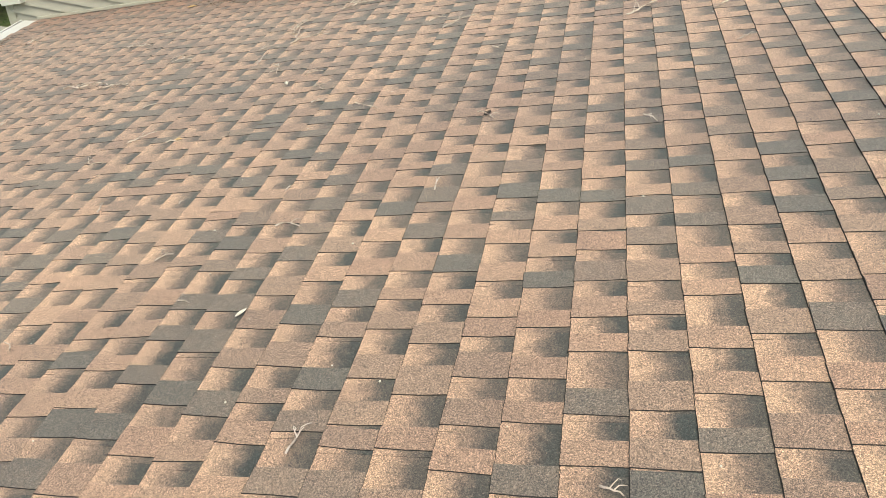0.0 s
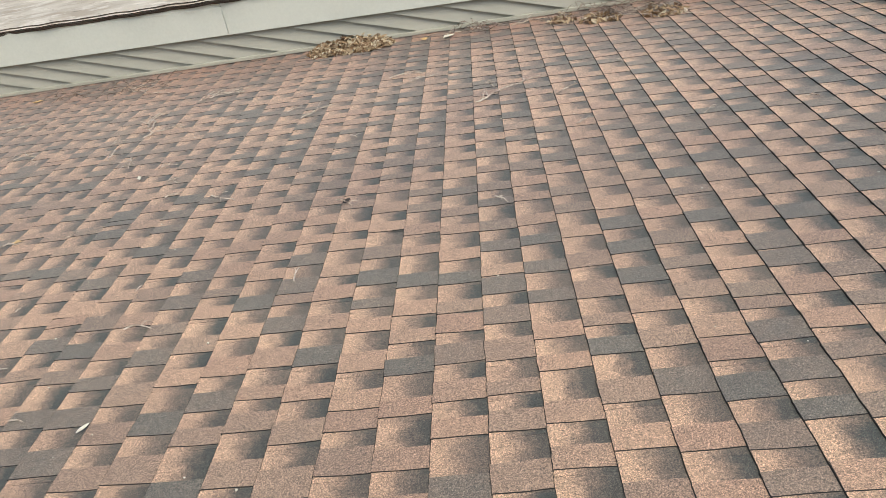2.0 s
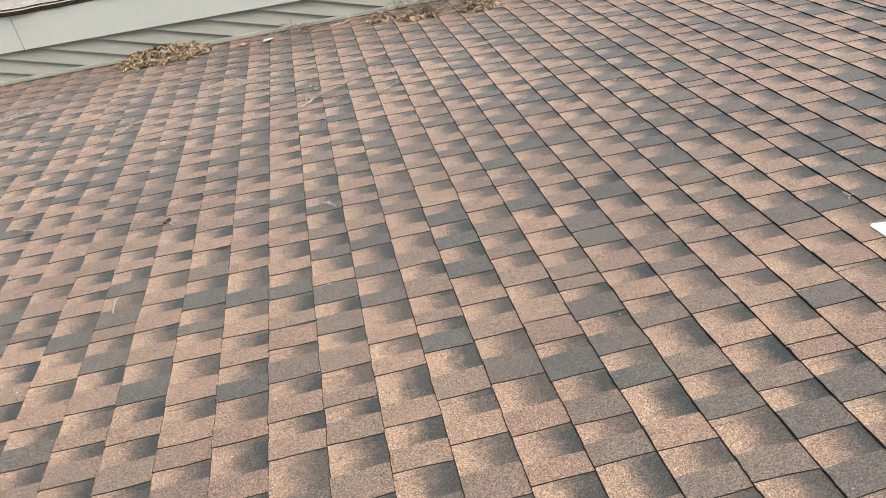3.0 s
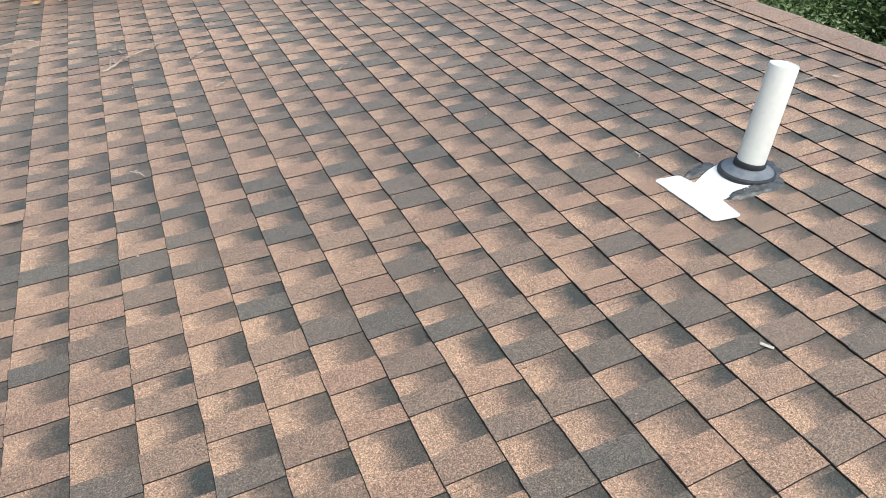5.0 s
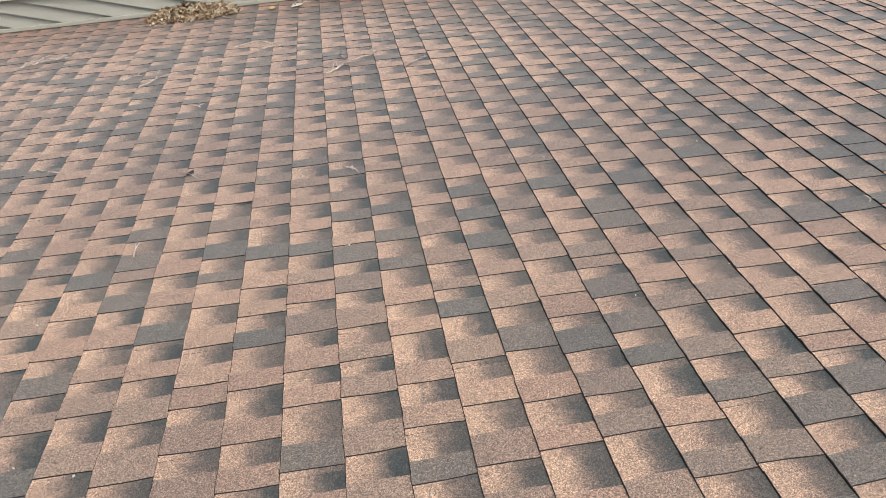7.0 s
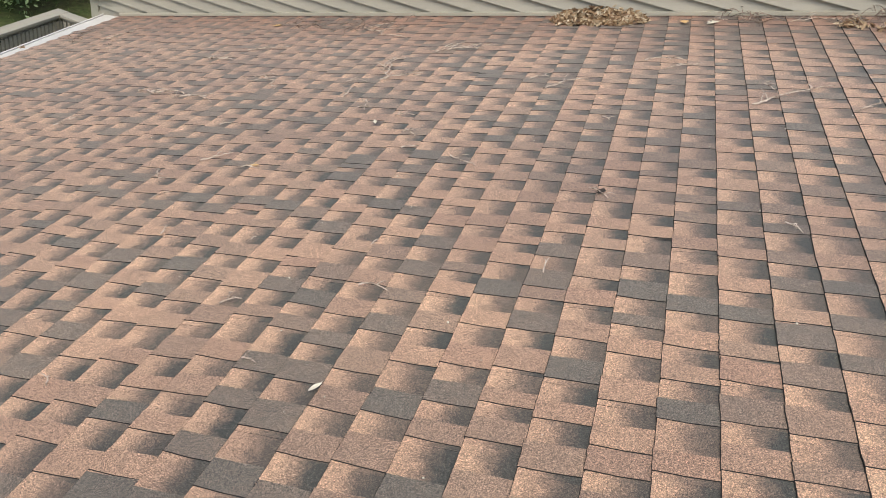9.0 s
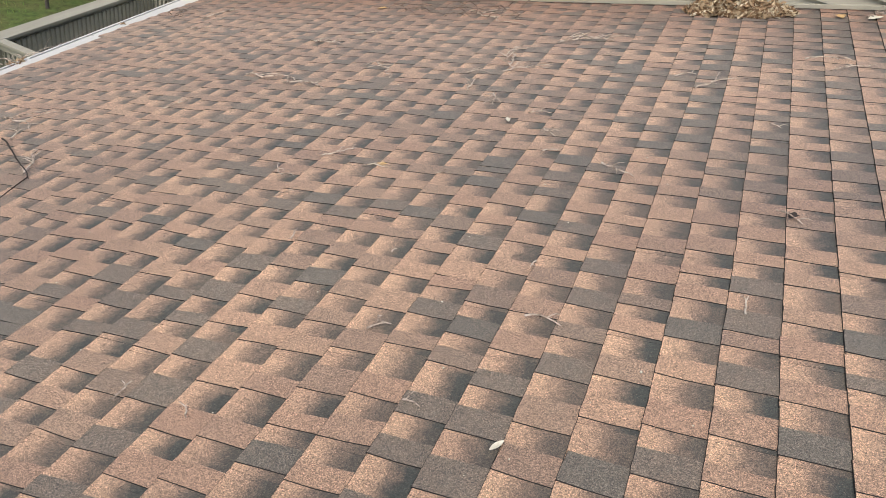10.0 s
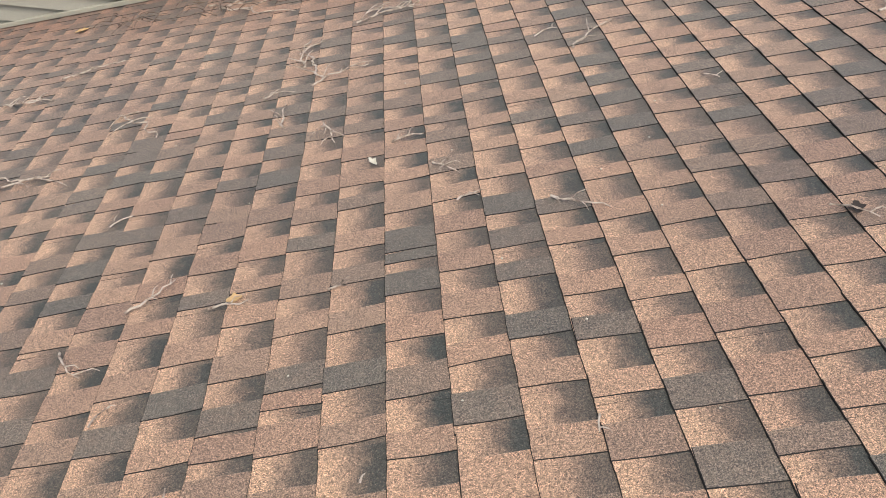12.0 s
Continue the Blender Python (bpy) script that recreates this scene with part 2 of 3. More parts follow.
# ---- ridge caps ----
caps = thing("ridge_cap_row", "row of tan folded ridge cap shingles along the ridge", "ridge cap", kind="structure", m=ROOF)
crng = random.Random(5)
y = NEAR_END
while y < 9.0:
    bm = bmesh.new()
    rows = []
    for yy, up in ((y, 0.006), (y + 0.36, 0.002)):
        row = []
        for x, z in ((2.962, 0.008), (3.045, 0.009), (3.100, 0.007), (3.122, -0.001), (3.142, -0.015), (3.24, -0.077)):
            row.append((x + crng.uniform(-0.004, 0.004), yy, z + up + crng.uniform(-0.001, 0.001)))
        rows.append(row)
    top = [[bm.verts.new(p) for p in r] for r in rows]
    low = [[bm.verts.new((p[0], p[1], p[2] - 0.005)) for p in r] for r in rows]
    for j in range(5):
        bm.faces.new((top[0][j], top[0][j + 1], top[1][j + 1], top[1][j]))
        bm.faces.new((low[0][j], low[0][j + 1], top[0][j + 1], top[0][j]))
    edge = bm.faces.new((low[0][0], top[0][0], top[1][0], low[1][0]))
    edge.material_index = 1
    lay = bm.loops.layers.float_color.new("tone")
    g = crng.uniform(0.2, 0.7)
    for f in bm.faces:
        for lp in f.loops:
            lp[lay] = (crng.uniform(0.06, 0.12), g, 0, 1)
    ob = part("ridge_cap", bm, M_TAB, caps)
    ob.data.materials.append(M_EDGE)
    y += 0.30

# ---- stepped wall and the higher roof ----
SKEW = math.degrees(math.atan(0.119))
WALL = ROOF @ Matrix.Translation((0, 5.067, 0)) @ pose(0, 0, 0, 0, 0, -SKEW)
block = thing("stepped_wall", "low sage-grey lap-sided wall stepping up from the shingled roof", "wall", kind="structure", m=WALL)
bm = bmesh.new()
box(bm, -5.88, 3.0, 0.03, 0.16, -0.32, 0.40)
part("sheathing", bm, M_SIDING, block)
bm = bmesh.new()
box(bm, -0.05, 0.05, -0.03, 0.16, -2.3, 0.33, 0.004, m=pose(-5.93, 0, 0, 0, PITCH, 0))
part("corner_post", bm, M_TRIM, block, "pale corner trim")
bm = bmesh.new()
box(bm, -5.90, -5.64, -0.085, 0.02, 0.19, 0.53, 0.005)
part("rake_return", bm, M_FASCIA, block, "off-white boxed end of the fascia")
bm = bmesh.new()
box(bm, -5.58, 3.0, -0.050, 0.012, 0.010, 0.036, 0.003)
part("channel", bm, M_TRIM, block, "sage base channel along the siding")

# level lap boards, cut between channel and fascia
LAP = math.radians(15.7)
run, step = 0.60 / math.tan(LAP), 0.3704
x = -8.3646
while x < 3.2:
    bm = bmesh.new()
    # each board leans out so that its lower edge stands proud of the board below
    a, b2 = Vector((x, 0, 0.30)), Vector((x + run, 0, -0.30))
    w = Vector((step, 0, 0))
    front = [bm.verts.new((p.x, -d, p.z)) for p, d in ((a, 0.036), (b2, 0.036), (b2 + w, 0.0), (a + w, 0.0))]
    back = [bm.verts.new((p.x, 0.02, p.z)) for p in (a, b2, b2 + w, a + w)]
    bm.faces.new(front[::-1])
    for j in range(4):
        bm.faces.new((front[j], front[(j + 1) % 4], back[(j + 1) % 4], back[j]))
    for side, nx, lim in ((-1, -1, -5.88), (1, 1, 2.98)):
        geom = bm.verts[:] + bm.edges[:] + bm.faces[:]
        bmesh.ops.bisect_plane(bm, geom=geom, plane_co=(lim, 0, 0), plane_no=(nx, 0, 0), clear_outer=True)
    if bm.faces:
        part("siding_board", bm, M_SIDING, block)
    else:
        bm.free()
    x += step

SAG = pose(0, 0, 0, 0, 0.9, 0)
for x0, x1 in ((-5.84, -1.865), (-1.861, 0.70), (0.704, 3.1)):
    bm = bmesh.new()
    box(bm, x0, x1, -0.058, -0.039, 0.197, 0.454, 0.003, m=SAG)
    part("fascia_board", bm, M_FASCIA, block, "off-white painted fascia board")
bm = bmesh.new()
box(bm, -5.84, 3.1, -0.038, 0.03, 0.203, 0.221, m=SAG)
part("soffit_strip", bm, M_TRIM, block)

m = Mat("bleached_roofing", 0.9)
n1, n2, n3 = m.noise(2.4, 5, 0.65), m.noise(26, 4, 0.7, (0.35, 1, 1)), m.noise(6, 5, 0.7, (0.6, 1, 1))
c = m.mix((0.50, 0.445, 0.36), (0.34, 0.285, 0.22), m.ramp(n1, (0.38, 0.0), (0.66, 1.0)))
c = m.mix(c, (0.66, 0.61, 0.52), m.ramp(n3, (0.50, 0.0), (0.62, 0.7)))
c = m.mix(c, (0.13, 0.10, 0.08), m.ramp(n2, (0.63, 0.0), (0.69, 0.85)))
M_BLEACH = m.finish(c, n2, 0.25, 0.004)
urng = random.Random(11)


def ragged_sheet(name, y0, z0, thick, amp, x0, x1, depth, label):
    """A worn roofing layer with a torn front edge."""
    bm = bmesh.new()
    n = int((x1 - x0) / 0.035)
    prev = None
    for j in range(n + 1):
        xx = x0 + (x1 - x0) * j / n
        yy = y0 + amp * (noise.noise((xx * 3.1, y0 * 7, 0)) + 0.35 * noise.noise((xx * 9, y0 * 3, 2)))
        zz = z0 + 0.006 * noise.noise((xx * 2.2, y0, 5)) + 0.005 * noise.noise((xx * 6, y0, 8))
        row = [bm.verts.new(p) for p in ((xx, yy + 0.004, zz - thick), (xx, yy, zz), (xx, yy + 0.12, zz + 0.012), (xx, depth, zz + 0.012))]
        if prev:
            for a in range(3):
                f = bm.faces.new((prev[a], row[a], row[a + 1], prev[a + 1]))
                if a == 0:
                    f.material_index = 1
        prev = row
    ob = part(name, bm, M_BLEACH, upper, label)
    ob.data.materials.append(M_CRACK)
    return ob


M_CRACK = painted("rotted_edge", (0.07, 0.052, 0.038), 0.95, 0.8)
upper = thing("upper_roof", "higher roof with bleached, peeling roofing over an off-white fascia", "roof", kind="structure", m=WALL @ SAG)
ragged_sheet("roofing_sheet", -0.088, 0.472, 0.007, 0.034, -5.86, 3.2, 3.6, "bleached tan roofing with a torn edge")
ragged_sheet("underlayer", -0.074, 0.459, 0.012, 0.036, -5.86, 3.2, 0.3, "dark split underlayer")
ragged_sheet("torn_felt", -0.068, 0.449, 0.010, 0.022, -5.86, 3.2, 0.3, "torn brown felt under the roofing")
ragged_sheet("top_patch", -0.058, 0.486, 0.006, 0.05, -5.86, 3.2, 0.5, "curling strip of bleached roofing")
bm = bmesh.new()
box(bm, -5.84, 3.18, -0.045, 3.6, 0.40, 0.4465)
part("roof_board", bm, M_CRACK, upper)
bm = bmesh.new()
box(bm, -5.90, -5.862, -0.06, 3.6, 0.37, 0.492, 0.005)
part("drip_edge", bm, M_GUTTER, upper, "white metal drip edge")

# ---- gutter ----
gutter = thing("gutter", "white aluminium eave gutter with twigs caught in it", "gutter", m=ROOF @ Matrix.Translation((EAVE, 3.4, 0)) @ pose(0, 0, 0, 0, PITCH, 0) @ pose(0, 0, 0, 0, 0, 1.6))
bm = bmesh.new()
outline = [(0.10, 0.010), (-0.012, -0.010), (-0.082, -0.020), (-0.084, -0.060), (-0.096, -0.060), (-0.096, -0.020), (-0.106, -0.018),
           (-0.110, -0.034), (-0.100, -0.110), (-0.02, -0.120), (-0.018, -0.03), (0.098, 0.0)]
ends = [[bm.verts.new((px * (1.12 if px < 0 else 1.0), yy, pz)) for px, pz in outline] for yy in (-5.0, 2.28)]
for j in range(len(outline)):
    a, b2 = j, (j + 1) % len(outline)
    bm.faces.new((ends[0][a], ends[0][b2], ends[1][b2], ends[1][a]))
bm.faces.new(ends[0])
bm.faces.new(ends[1][::-1])
trough = part("gutter_trough", bm, M_GUTTER, gutter)
for yy in (-4.3, -2.8, -1.3, 0.2):
    bm = bmesh.new()
    box(bm, -0.110, -0.065, yy, yy + 0.02, -0.026, -0.018, 0.002)
    part("gutter_hanger", bm, M_GUTTER, trough)

# ---- vent pipe ----
PIPE_X, PIPE_Y = 1.925, 1.03
VENT = ROOF @ Matrix.Translation((PIPE_X, PIPE_Y, 0.0))
LEAN_UP = Matrix.Rotation(radians(11.2), 4, "Y")
vent = thing("vent_pipe", "white plastic plumbing vent pipe with a rubber boot on the shingles", "vent pipe", m=VENT)


def lathe(outline, seg=40, m=None):
    bm = bmesh.new()
    rings = []
    for r, z in outline:
        rings.append([bm.verts.new(Vector((r * math.cos(6.2832 * i / seg), r * math.sin(6.2832 * i / seg), z))) for i in range(seg)])
    for a, b2 in zip(rings, rings[1:]):
        for i in range(seg):
            bm.faces.new((a[i], a[(i + 1) % seg], b2[(i + 1) % seg], b2[i]))
    if m is not None:
        bmesh.ops.transform(bm, matrix=m, verts=bm.verts)
    return bm


def shade_by_angle(ob, degrees=35):
    ob.data.polygons.foreach_set("use_smooth", [True] * len(ob.data.polygons))
    ob.data.set_sharp_from_angle(angle=radians(degrees))
    return ob


shade_by_angle(part("pipe", lathe([(0.0440, -0.02), (0.0440, 0.362), (0.0428, 0.364), (0.0405, 0.364), (0.0400, 0.3625), (0.0001, 0.362)], 48, LEAN_UP), M_PVC, vent))
m = Mat("rubber", 0.55)
f = m.noise(30, 4, 0.6)
M_RUBBER = m.finish(m.ramp(f, (0.3, (0.018, 0.019, 0.021)), (0.75, (0.05, 0.052, 0.055))), f, 0.2, 0.001)
m = Mat("boot_grey", 0.5)
f = m.noise(25, 4, 0.6)
M_BOOT = m.finish(m.ramp(f, (0.3, (0.13, 0.15, 0.17)), (0.75, (0.24, 0.26, 0.28))), f, 0.2, 0.001)
collar = shade_by_angle(part("rubber_collar", lathe([(0.0445, 0.052), (0.0490, 0.051), (0.0500, 0.047), (0.0495, 0.036), (0.0480, 0.033), (0.0445, 0.032)], 40, LEAN_UP), M_RUBBER, vent, "black rubber collar"))
boot = shade_by_angle(part("boot_cone", lathe([(0.0470, 0.036), (0.0550, 0.034), (0.0620, 0.029), (0.0730, 0.023), (0.0850, 0.019), (0.0880, 0.016), (0.0870, 0.012)], 40, Matrix.Rotation(radians(5), 4, "Y")), M_BOOT, vent, "grey rubber boot"))
rim = shade_by_angle(part("boot_ring", lathe([(0.0820, 0.021), (0.0905, 0.017), (0.0920, 0.011), (0.0910, 0.006), (0.0820, 0.001)], 40, Matrix.Rotation(radians(5), 4, "Y")), M_RUBBER, vent, "black rim of the boot"))
collar.parent = rim.parent = boot
# flashing: a broad apron with a neck that runs up under the shingles
bm = bmesh.new()
apron = [(-0.276, -0.166), (-0.266, -0.176), (-0.196, -0.190), (-0.186, -0.184), (-0.178, -0.094), (-0.10, -0.088), (-0.05, -0.080), (0.0, -0.095), (0.03, -0.06),
         (0.03, 0.06), (-0.03, 0.085), (-0.10, 0.065), (-0.184, 0.026), (-0.194, 0.082), (-0.202, 0.090), (-0.270, 0.104), (-0.281, 0.096)]
low = [bm.verts.new((px, py, 0.0085)) for px, py in apron]
high = [bm.verts.new((px, py, 0.0115 if px < -0.15 else 0.0135)) for px, py in apron]
bm.faces.new(high)
for j in range(len(apron)):
    bm.faces.new((low[j], low[(j + 1) % len(apron)], high[(j + 1) % len(apron)], high[j]))
flashing = part("flashing", bm, M_FLASH, vent, "white metal flashing apron")
shade_by_angle(part("flashing_cone", lathe([(0.080, 0.0105), (0.076, 0.0120), (0.070, 0.0135)], 40), M_FLASH, vent))

m = Mat("roof_sealant", 0.16)
f = m.noise(45, 4, 0.6)
M_SEAL = m.finish(m.ramp(f, (0.3, (0.055, 0.058, 0.058)), (0.7, (0.14, 0.145, 0.14))), f, 0.7, 0.006)


def smear(name, px, py, lx, ly, seed, turn, parent):
    """A flat, lumpy smear of sealant with an uneven outline."""
    srng = random.Random(seed)
    bm = bmesh.new()
    seg, rings = 40, 5
    wob = [1 + 0.20 * noise.noise((math.cos(6.283 * i / seg) * 2.2, math.sin(6.283 * i / seg) * 2.2, seed)) + srng.uniform(-0.05, 0.05) for i in range(seg)]
    last_ring = None
    mid = bm.verts.new((0, 0, 0.0155))
    for r in range(1, rings + 1):
        q = r / rings
        ring = []
        for i in range(seg):
            a = 6.2832 * i / seg
            xx, yy = lx * q * wob[i] * math.cos(a), ly * q * wob[i] * math.sin(a)
            ring.append(bm.verts.new((xx, yy, (0.0140 if q < 1 else 0.004) + 0.005 * noise.noise((xx * 40, yy * 40, seed)))))
        for i in range(seg):
            if last_ring:
                bm.faces.new((last_ring[i], ring[i], ring[(i + 1) % seg], last_ring[(i + 1) % seg]))
            else:
                bm.faces.new((mid, ring[i], ring[(i + 1) % seg]))
        last_ring = ring
    bmesh.ops.transform(bm, matrix=pose(px, py, 0, 0, 0, turn), verts=bm.verts)
    return part(name, bm, M_SEAL, parent, "grey roofing sealant smear", smooth=True)


smear("sealant", -0.055, -0.098, 0.110, 0.026, 4, -4, flashing)
smear("sealant", 0.035, -0.01, 0.075, 0.092, 6, 0, flashing)
smear("sealant", -0.115, 0.085, 0.075, 0.022, 9, 12, flashing)

# ---- box vent farther along, below the ridge ----
M_ZINC = Mat("galvanised_sheet", 0.28, 1.0)
f = M_ZINC.noise(14, 4, 0.6)
M_ZINC = M_ZINC.finish(M_ZINC.ramp(f, (0.3, (0.52, 0.54, 0.53)), (0.7, (0.72, 0.74, 0.72))), f, 0.12, 0.002)
box_vent = thing("roof_vent", "square galvanised roof vent on a white metal flange", "roof vent", m=ROOF @ Matrix.Translation((2.485, 3.835, 0.0)) @ Matrix.Diagonal((0.56, 1.0, 1.0, 1.0)))
bm = bmesh.new()
box(bm, -0.160, 0.160, -0.158, 0.158, 0.0075, 0.0115, 0.001)
part("flange", bm, M_FLASH, box_vent, "white metal flange")
for sx, sy in ((-1, -1), (1, -1), (1, 1), (-1, 1)):
    bm = bmesh.new()
    box(bm, sx * 0.130 - 0.012, sx * 0.130 + 0.012, sy * 0.130 - 0.012, sy * 0.130 + 0.012, 0.0117, 0.150, 0.002)
    part("corner_post", bm, M_FLASH, box_vent, "white corner post")
for turn in range(4):
    bm = bmesh.new()
    box(bm, -0.117, 0.117, -0.136, -0.128, 0.0117, 0.034 if turn == 3 else 0.150, 0.001)
    bmesh.ops.transform(bm, matrix=Matrix.Rotation(radians(90 * turn), 4, "Z"), verts=bm.verts)
    part("side_panel", bm, M_ZINC, box_vent, "shiny galvanised side")
shade_by_angle(part("throat", lathe([(0.104, 0.012), (0.104, 0.140), (0.098, 0.149), (0.0001, 0.1495)], 40), M_RUBBER, box_vent, "dark round throat"))
bm = bmesh.new()
box(bm, -0.165, 0.165, -0.165, 0.165, 0.1502, 0.185, 0.006)
part("hood", bm, M_FLASH, box_vent, "white metal hood")

# ---- deck railing beyond the gutter ----
rail = thing("deck_railing", "weathered grey wooden deck railing with narrow balusters", "railing")
RX, RY0, RY1, RZ = -8.06, 5.52, 8.02, 1.40


def rail_run(x0, y0, x1, y1, sink=0.0, half=0.085):
    along = Vector((x1 - x0, y1 - y0, 0))
    length = along.length
    m = Matrix.Translation((x0, y0, -sink)) @ Matrix.Rotation(math.atan2(along.y, along.x), 4, "Z")
    for name, args in (("cap_rail", (-0.09, length + 0.09, -half, half, RZ - 0.038, RZ)), ("top_rail", (0, length, -0.02, 0.020, RZ - 0.120, RZ - 0.039)),
                       ("bottom_rail", (0, length, -0.02, 0.02, RZ - 0.90, RZ - 0.80))):
        bm = bmesh.new()
        box(bm, *args, 0.004)
        bmesh.ops.transform(bm, matrix=m, verts=bm.verts)
        part(name, bm, M_DECK, rail)
    n = int(length / 0.068)
    for i in range(n):
        s = (i + 0.5) * length / n
        bm = bmesh.new()
        box(bm, s - 0.021, s + 0.021, 0.021, 0.056, RZ - 0.92, RZ - 0.095)
        bmesh.ops.transform(bm, matrix=m, verts=bm.verts)
        part("baluster", bm, M_DECK, rail)


rail_run(RX, RY1, RX, RY0)
rail_run(RX + 0.02, RY0, -5.2, RY0, 0.004, 0.05)
rail_run(-5.75, RY1, RX + 0.02, RY1, 0.004)
for px, py in ((RX, RY0), (RX, RY1)):
    bm = bmesh.new()
    box(bm, px - 0.045, px + 0.045, py - 0.045, py + 0.045, 0.0, RZ - 0.04, 0.004)
    part("post", bm, M_DECK, rail)
deck = thing("deck_floor", "weathered grey board deck beside the house", "deck", kind="structure")
yy = RY0
while yy < RY1 - 0.05:
    bm = bmesh.new()
    box(bm, RX, -5.0, yy, yy + 0.138, 0.36, 0.40, 0.004)
    part("deck_board", bm, M_DECK, deck)
    yy += 0.144
bm = bmesh.new()
box(bm, RX, -5.0, RY0, RY1, 0.0, 0.35)
part("deck_frame", bm, M_DECK, deck)

# ---- trees and shrubs ----
m = Mat("bark", 0.9)
f = m.noise(14, 5, 0.7, (1, 1, 0.2))
M_BARK = m.finish(m.ramp(f, (0.3, (0.045, 0.038, 0.03)), (0.7, (0.15, 0.13, 0.11))), f, 0.8, 0.02)
m = Mat("leaf", 0.55)
lr = m.node("ShaderNodeNewGeometry").outputs["Random Per Island"]
M_LEAF = m.finish(m.ramp(lr, (0.0, (0.06, 0.11, 0.03)), (0.6, (0.15, 0.23, 0.075)), (1.0, (0.28, 0.36, 0.17))))


def tube(bm, points, radii, seg=6):
    prev = None
    for i, p in enumerate(points):
        d = (points[min(i + 1, len(points) - 1)] - points[max(i - 1, 0)]).normalized()
        a = d.orthogonal().normalized()
        b2 = d.cross(a)
        ring = [bm.verts.new(p + radii[i] * (a * math.cos(6.2832 * j / seg) + b2 * math.sin(6.2832 * j / seg))) for j in range(seg)]
        if prev:
            for j in range(seg):
                bm.faces.new((prev[j], prev[(j + 1) % seg], ring[(j + 1) % seg], ring[j]))
        prev = ring


def tree(name, label, height, spread, trunk_r, base_z, leaves, seed, leaf=0.09):
    """A trunk with limbs, and a crown of single leaves gathered in uneven clumps round the limb ends."""
    trng = random.Random(seed)
    top = thing(name, label, name.replace("_", " "))
    bm = bmesh.new()
    pts = [Vector((0.1 * trng.uniform(-1, 1) * i, 0.1 * trng.uniform(-1, 1) * i, height * 0.9 * i / 6)) for i in range(7)]
    tube(bm, pts, [trunk_r * (1.15 - i / 6.5) for i in range(7)], 10)
    tips = []
    for i in range(26 if height > 3 else 18):
        s = trng.uniform(base_z / height, 0.95)
        p0 = pts[0].lerp(pts[-1], s)
        a = trng.uniform(0, 6.283)
        reach = spread * trng.uniform(0.45, 1.0) * (1.15 - 0.6 * s)
        p1 = p0 + Vector((math.cos(a) * reach * 0.5, math.sin(a) * reach * 0.5, reach * 0.25))
        p2 = p0 + Vector((math.cos(a + 0.2) * reach, math.sin(a + 0.2) * reach, reach * trng.uniform(0.2, 0.6)))
        tube(bm, [p0, p1, p2], [trunk_r * 0.35, trunk_r * 0.2, trunk_r * 0.06], 5)
        tips += [p2, p1.lerp(p2, 0.5)]
    part("trunk", bm, M_BARK, top)
    verts, faces = [], []
    for i in range(leaves):
        c = trng.choice(tips)
        q = Vector((trng.gauss(0, 1), trng.gauss(0, 1), trng.gauss(0, 0.8))) * spread * 0.17
        p = c + q
        p.z = max(p.z, 0.1)
        a = Vector((trng.uniform(-1, 1), trng.uniform(-1, 1), trng.uniform(-0.6, 0.6))).normalized()
        b2 = a.orthogonal().normalized()
        sz = leaf * trng.uniform(0.6, 1.3)
        n = len(verts)
        verts += [p - a * sz, p + b2 * sz * 0.42, p + a * sz, p - b2 * sz * 0.42]
        faces.append((n, n + 1, n + 2, n + 3))
    me = bpy.data.meshes.new("crown")
    me.from_pydata([tuple(v) for v in verts], [], faces)
    me.materials.append(M_LEAF)
    ob = new("crown", me)
    ob.parent = top
    return top


oak = tree("tree", "leafy green tree behind the house", 9.0, 3.2, 0.17, 1.8, 16000, 21, 0.085)
shrub = tree("shrub", "dense dark green shrub at the lawn's edge", 2.6, 1.5, 0.04, 0.2, 13000, 22, 0.048)
for ob, group in ((oak, "trees round the house"), (shrub, "shrubs round the lawn")):
    tagged(ob, group=group)
oak.matrix_basis = pose(13.5, 10.0, 0, 0, 0, 20)
shrub.matrix_basis = pose(-11.9, 10.1, 0, 0, 0, 0)
for px, py, rz, sc in ((16, 12.6, 80, 1.0), (12.2, 13.5, 140, 0.9), (17.5, 9, 200, 1.1), (19, 15.5, 260, 1.2), (15, 17, 310, 1.1), (13.8, 6.2, 45, 0.9),
                       (-17.5, 13, 10, 1.0), (-15.5, 17, 100, 1.1), (-19, 18.5, 190, 1.2), (-20, 9, 250, 1.0), (-13, 21, 300, 1.1), (-22, 14, 30, 1.2), (-18, 5.5, 70, 1.0), (-8, 24, 120, 1.2),
                       (22, 11, 330, 1.2), (21, 19, 15, 1.2)):
    copy_thing(oak, pose(px, py, 0, 0, 0, rz)).scale = (sc, sc, sc)
for px, py, rz, sc in ((-12.9, 9.4, 70, 0.9), (-11.2, 11.4, 130, 0.9), (-12.6, 11.0, 190, 1.0), (-10.6, 12.8, 20, 1.0), (-13.6, 8.4, 270, 0.9), (-14.5, 12.0, 50, 1.1), (-13.0, 13.3, 110, 1.0), (-15.6, 9.8, 200, 1.2), (-12.4, 15.5, 250, 1.2), (-16.6, 11.5, 310, 1.3), (-14.6, 15.0, 20, 1.4),
                       (-15.8, 7.6, 160, 1.1), (-11.6, 17.5, 75, 1.3)):
    copy_thing(shrub, pose(px, py, 0, 0, 0, rz)).scale = (sc, sc, sc)
bush = tree("bush", "tall fine-leaved green bush behind the house", 5.0, 2.7, 0.05, 0.3, 30000, 24, 0.042)
bush.matrix_basis = pose(11.2, 8.9, 0, 0, 0, 30)
